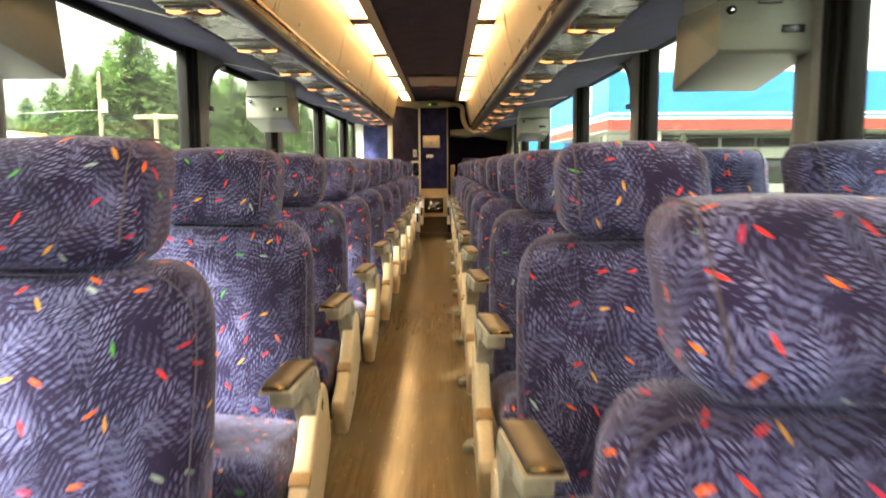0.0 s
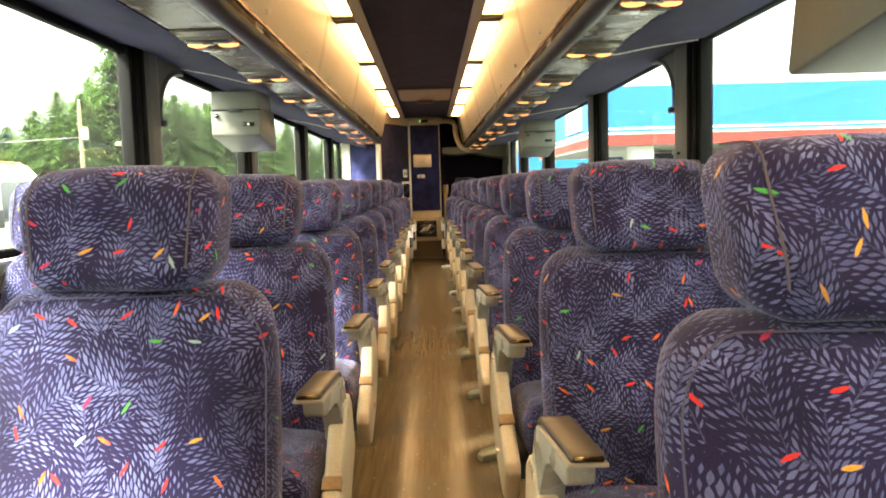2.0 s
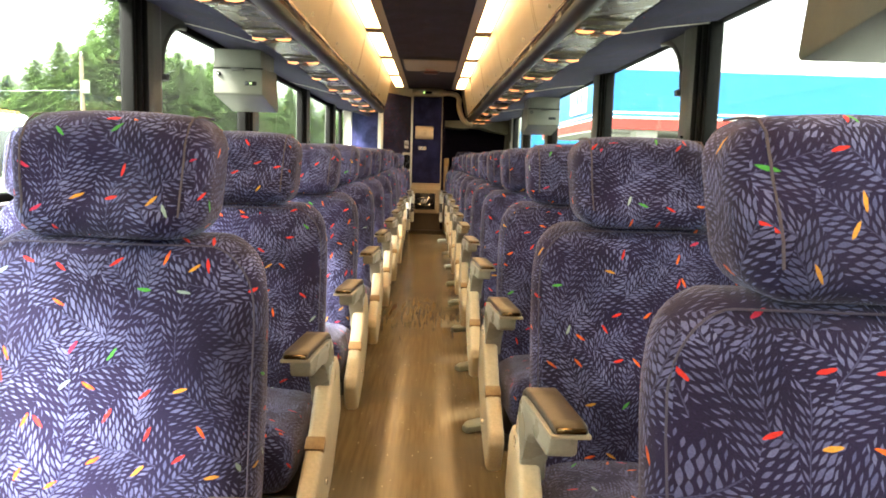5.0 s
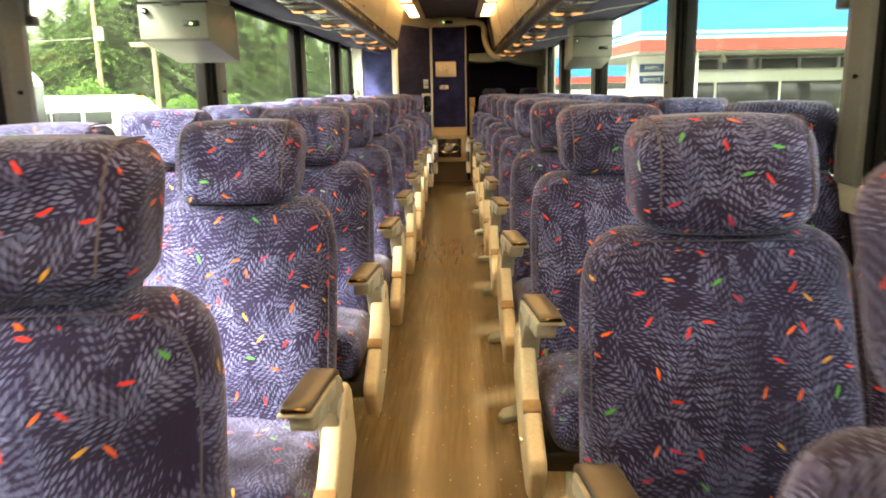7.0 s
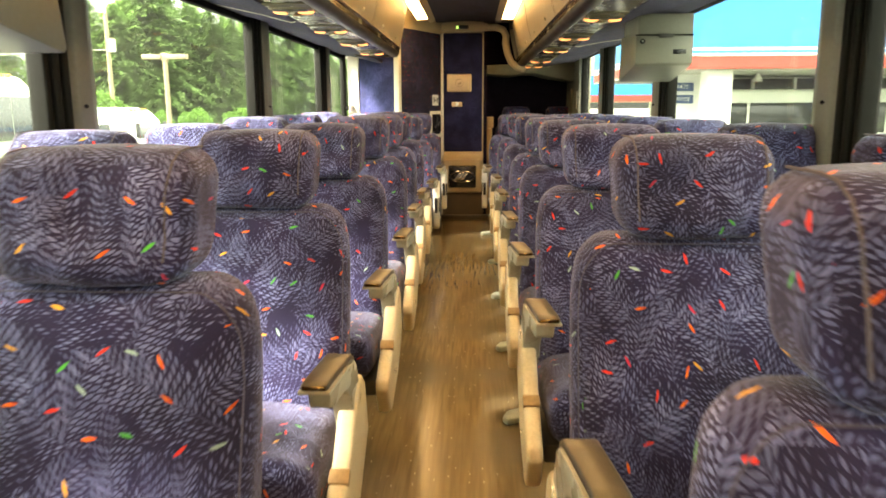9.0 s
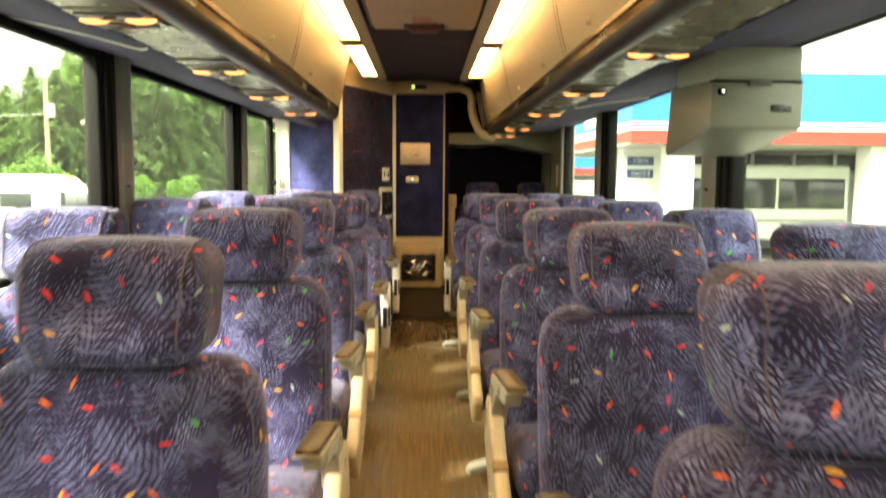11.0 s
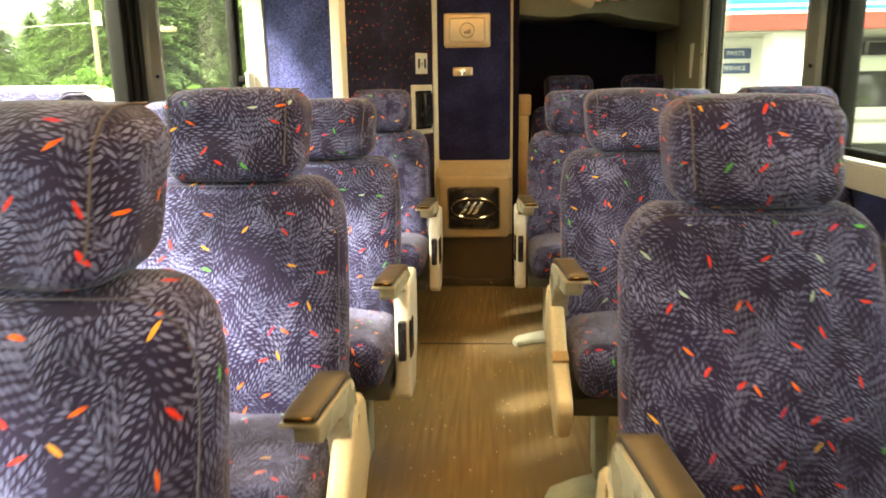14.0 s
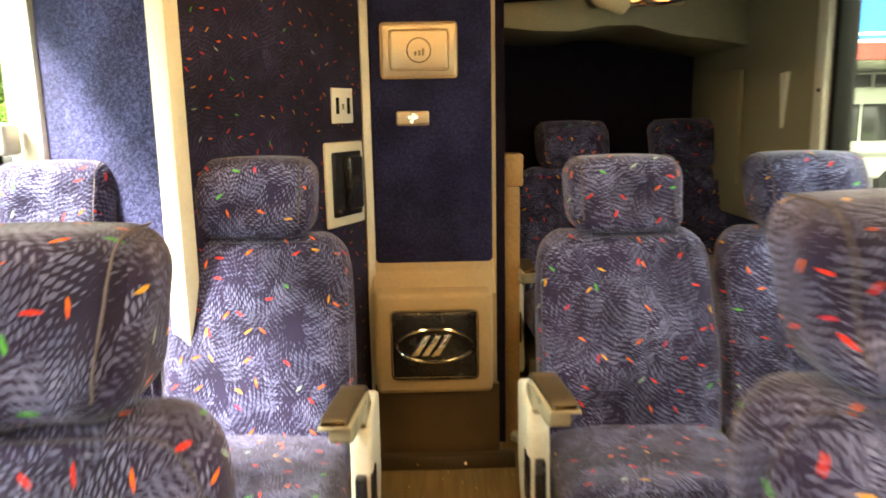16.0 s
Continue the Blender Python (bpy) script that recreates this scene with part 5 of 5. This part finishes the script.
def coach_outside(name, x, y, rz, length, h, label, paint, low=1.35):
    """A parked bus, its front towards its own -y."""
    b = thing(name, x, y, GZ, label, "bus", "parked buses")
    b.rotation_euler.z = rz
    L, W = length / 2, 1.2
    part("body", prism([(-L, 0.45), (-L, h - 0.5), (-L + 0.35, h - 0.12), (-L + 0.8, h), (L - 0.2, h), (L, h - 0.2), (L, 0.45)], "x", -W, W, 0.08, seg=3), paint, b)
    for a, c in ((-W + 0.1, -0.02), (0.02, W - 0.1)):
        part("windscreen", prism([(-L - 0.012, low), (-L - 0.012, h - 0.66), (-L + 0.22, h - 0.30), (-L + 0.27, h - 0.30), (-L + 0.05, low)], "x", a, c), DARKGLASS, b, "half of the split windscreen")
    for k in range(5):
        part("marker_light", box(-0.62 + k * 0.31 - 0.06, -0.62 + k * 0.31 + 0.06, -L + 0.30, -L + 0.48, h - 0.12, h - 0.04, 0.01), AMBER, b, "amber marker light")
    for s in (-1, 1):
        n = int(length / 1.3)
        for i in range(n):
            y0 = -L + 0.9 + i * (length - 1.4) / n
            part("side_window", box(s * (W - 0.01), s * (W + 0.012), y0, y0 + (length - 1.4) / n - 0.12, low + 0.15, h - 0.55, 0.02), DARKGLASS, b)
        for yy in (-L + 1.3, L - 1.6):
            wl = part("wheel", cylinder(bmesh.new(), 0.48, (s * (W - 0.25), yy, 0.48), (s * (W + 0.03), yy, 0.48), 20), TYRE, b)
            part("rim", cylinder(bmesh.new(), 0.26, (s * W, yy, 0.48), (s * (W + 0.05), yy, 0.48), 16), WHITE_F, wl)
        part("mirror", box(s * (W + 0.10), s * (W + 0.32), -L - 0.15, -L - 0.05, 1.5, 2.0, 0.03), TYRE, b)
        part("headlamp", box(s * (W - 0.5), s * (W - 0.15), -L - 0.03, -L + 0.02, 0.75, 0.95, 0.02), SILVER, b)
        for k in range(3):
            part("trim_strip", box(s * (W - 0.01), s * (W + 0.015), -L + 0.3, L - 0.2, low - 0.05 - 0.12 * k, low - 0.02 - 0.12 * k), SILVER, b, "bright trim strip")
    part("bumper", box(-W, W, -L - 0.12, -L + 0.1, 0.4, 0.7, 0.04), SHADE, b)
    return b


def building():
    b = thing("service_building", 5.8, 26.0, GZ, "dealership building with a blue, white and red banded canopy", "building")
    o = lambda z: z - GZ
    XW, YD = 30.0, 14.0
    bands = (("blue_band", 2.86, 4.25, BLUE_F, 0.0), ("white_line", 2.80, 2.86, WHITE_F, 0.012), ("blue_line", 2.70, 2.80, BLUE_F, 0.0), ("lower_white_line", 2.64, 2.70, WHITE_F, 0.012), ("red_band", 2.28, 2.64, RED_F, 0.0), ("cap_band", 4.25, 4.75, WHITE_F, 0.0))
    for nm, z0, z1, m, out in bands:
        part(nm, box(-out, XW, -out, 0.3, o(z0), o(z1)), m, b)
        part(nm + "_side", box(-out, 0.3, 0.302, YD, o(z0), o(z1)), m, b)
    part("soffit", box(0, XW, 0.3, YD, o(2.24), o(2.30)), SHADE, b, "grey canopy soffit")
    for i, x in enumerate((1.25, 7.15, 13.05, 18.95)):
        part("column", box(x, x + 0.75, 0.5, 1.25, 0, o(2.28), 0.02), WHITE_F, b, "white square column")
        if i == 1:
            for k in range(5):
                part("number_bar", box(x + 0.50, x + 0.66, 0.485, 0.499, o(0.62 + 0.22 * k), o(0.77 + 0.22 * k)), SHADE, b, "dark upright bar on the column")
    part("rear_wall", box(1.0, XW, 6.0, 6.3, 0, o(2.3)), STUCCO, b, "pale rear wall")
    for i in range(14):
        x = 1.6 + i * 1.52
        part("shop_window", box(x, x + 1.36, 5.93, 6.01, o(1.6), o(2.18), 0.01), DARKGLASS, b, "dark shop window")
        part("mullion", box(x + 1.38, x + 1.50, 5.88, 5.99, o(1.58), o(2.2), 0.01), WHITE_F, b, "white mullion")
    part("window_ledge", box(1.4, 23.0, 5.80, 5.99, o(1.5), o(1.57), 0.01), SHADE, b, "grey ledge under the shop windows")
    for i in range(4):
        part("canopy_lamp", cylinder(bmesh.new(), 0.16, (3.2 + 4.9 * i, 1.8, o(1.95)), (3.2 + 4.9 * i, 1.8, o(2.2)), 12, 0.06), SHADE, b, "hanging canopy lamp")
    # blue lettered board on the side, and plain panel on the fascia
    part("side_board", box(-0.05, 0.0, 3.0, 6.0, o(3.0), o(4.1)), WHITE_F, b, "white board on the canopy side")
    for k in range(3):
        part("board_bar", box(-0.06, -0.05, 3.5 + k * 0.75, 4.0 + k * 0.75, o(3.35), o(3.75)), NAVY, b)
    s = thing("sign_post", 6.95, 29.0, GZ, "white pillar with navy signs lettered parts and service", "sign")
    part("pillar", box(-0.55, 0.75, 0.05, 0.7, 0, o(2.28)), WHITE_F, s)
    for z, word in ((1.83, "PARTS"), (1.43, "SERVICE")):
        bd = part("board", box(-0.42, 0.42, -0.02, 0.05, o(z) - 0.14, o(z) + 0.14), NAVY, s, "navy sign board")
        text("lettering", word, 0.17, WHITE_F, Matrix.Translation((0, -0.03, o(z))) @ Matrix.Rotation(radians(90), 4, "X"), bd)
    far = thing("far_canopy", 5.0, 52.0, GZ, "distant blue and red canopy beyond the building", "building")
    part("blue_band", box(0, 14, 0, 6, o(1.9), o(3.1)), BLUE_F, far)
    part("red_band", box(0, 14, -0.02, 6, o(1.5), o(1.9)), RED_F, far)
    for x in (0.5, 6.5, 12.5):
        part("column", box(x, x + 0.6, 0.5, 1.1, 0, o(1.5)), WHITE_F, far)


def motorhome(x, y, rz):
    m = thing("motorhome", x, y, GZ, "white motorhome with long dark windows", "motorhome", "motorhomes")
    m.rotation_euler.z = rz
    part("body", box(-3.6, 3.6, -1.2, 1.2, 0.5, 3.0, 0.12, 3), VEHW, m)
    for a, c in ((-3.4, -1.2), (-1.1, 1.1), (1.2, 3.4)):
        part("window", box(a, c, -1.215, -1.19, 1.55, 2.55, 0.03), DARKGLASS, m, "long dark window")
    part("stripe", box(-3.5, 3.5, -1.21, -1.19, 1.1, 1.22), SHADE, m)
    for a in (-2.4, 2.2):
        w = part("wheel", cylinder(bmesh.new(), 0.4, (a, -1.25, 0.4), (a, -0.95, 0.4), 20), TYRE, m)
        part("rim", cylinder(bmesh.new(), 0.2, (a, -1.28, 0.4), (a, -1.24, 0.4), 14), WHITE_F, w)


def suv(x, y, rz, material, label):
    c = thing("parked_car", x, y, GZ, label, "car", "parked cars")
    c.rotation_euler.z = rz
    prof = [(-2.25, 0.45), (-2.32, 0.62), (-2.30, 0.92), (-2.1, 1.02), (-1.15, 1.12), (-0.45, 1.64), (-0.2, 1.72), (1.9, 1.74), (2.2, 1.62), (2.36, 1.1), (2.36, 0.45)]
    part("body", prism(prof, "y", -0.92, 0.92, 0.08, seg=3), material, c)
    for s in (-1, 1):
        for g in ([(-0.95, 1.14), (-0.38, 1.56), (0.18, 1.6), (0.2, 1.14)], [(0.3, 1.14), (0.28, 1.6), (1.12, 1.6), (1.2, 1.14)], [(1.32, 1.16), (1.24, 1.6), (1.85, 1.58), (2.05, 1.18)]):
            part("side_glass", prism(g, "y", s * 0.91, s * 0.935), DARKGLASS, c)
        part("roof_rail", tube([(-0.1, s * 0.7, 1.74), (0.1, s * 0.7, 1.8), (1.7, s * 0.7, 1.82), (1.9, s * 0.7, 1.76)], 0.02, 6), TYRE, c)
        part("running_board", box(-0.95, 1.0, s * 0.9, s * 1.0, 0.40, 0.46, 0.01), SILVER, c)
        part("mirror", box(-0.95, -0.75, s * 0.95, s * 1.12, 1.12, 1.28, 0.03), TYRE, c)
        for a in (-1.45, 1.45):
            w = part("wheel", cylinder(bmesh.new(), 0.39, (a, s * 0.66, 0.39), (a, s * 0.95, 0.39), 22), TYRE, c)
            part("rim", cylinder(bmesh.new(), 0.24, (a, s * 0.94, 0.39), (a, s * 0.965, 0.39), 14), SILVER, w)
    part("windscreen", prism([(-1.08, 1.15), (-0.5, 1.6), (-0.47, 1.6), (-1.02, 1.13)], "y", -0.78, 0.78), DARKGLASS, c)


def car(x, y, rz, material, label):
    c = thing("parked_car", x, y, GZ, label, "car", "parked cars")
    c.rotation_euler.z = rz
    prof = [(-2.2, 0.35), (-2.2, 0.85), (-1.2, 1.0), (-0.6, 1.5), (1.2, 1.52), (1.9, 1.05), (2.2, 0.95), (2.2, 0.35)]
    part("body", prism(prof, "y", -0.85, 0.85, 0.07, seg=3), material, c)
    for s in (-1, 1):
        part("side_glass", prism([(-1.0, 1.03), (-0.55, 1.42), (1.1, 1.44), (1.6, 1.08)], "y", s * 0.84, s * 0.862), DARKGLASS, c)
        for a in (-1.4, 1.4):
            w = part("wheel", cylinder(bmesh.new(), 0.33, (a, s * 0.62, 0.33), (a, s * 0.87, 0.33), 18), TYRE, c)
            part("rim", cylinder(bmesh.new(), 0.2, (a, s * 0.86, 0.33), (a, s * 0.885, 0.33), 12), SILVER, w)


ground()
trees()
poles()
building()
COACHP = mat("grey_green_coach_paint", (0.34, 0.39, 0.31), 0.3, noise_scale=1)
coach_outside("parked_bus", -17.0, 22.6, radians(92), 10.0, 3.42, "large grey-green parked motor coach with split windscreen", COACHP, 1.65)
coach_outside("parked_bus", -14.6, 29.2, radians(95), 6.6, 2.5, "smaller white parked shuttle bus", VEHW)
motorhome(10.5, 30.6, 0)
motorhome(19.5, 30.4, 0)
DARKCAR = mat("dark_car_paint", (0.03, 0.035, 0.04), 0.2, noise_scale=1)
GREYCAR = mat("grey_car_paint", (0.16, 0.16, 0.14), 0.25, noise_scale=1)
car(-12.5, 33.5, radians(20), DARKCAR, "dark parked car on the yard")
car(-9.0, 35.0, radians(10), VEHW, "white parked car on the yard")
suv(12.3, 21.6, radians(3), GREYCAR, "grey parked sport utility car by the lawn")
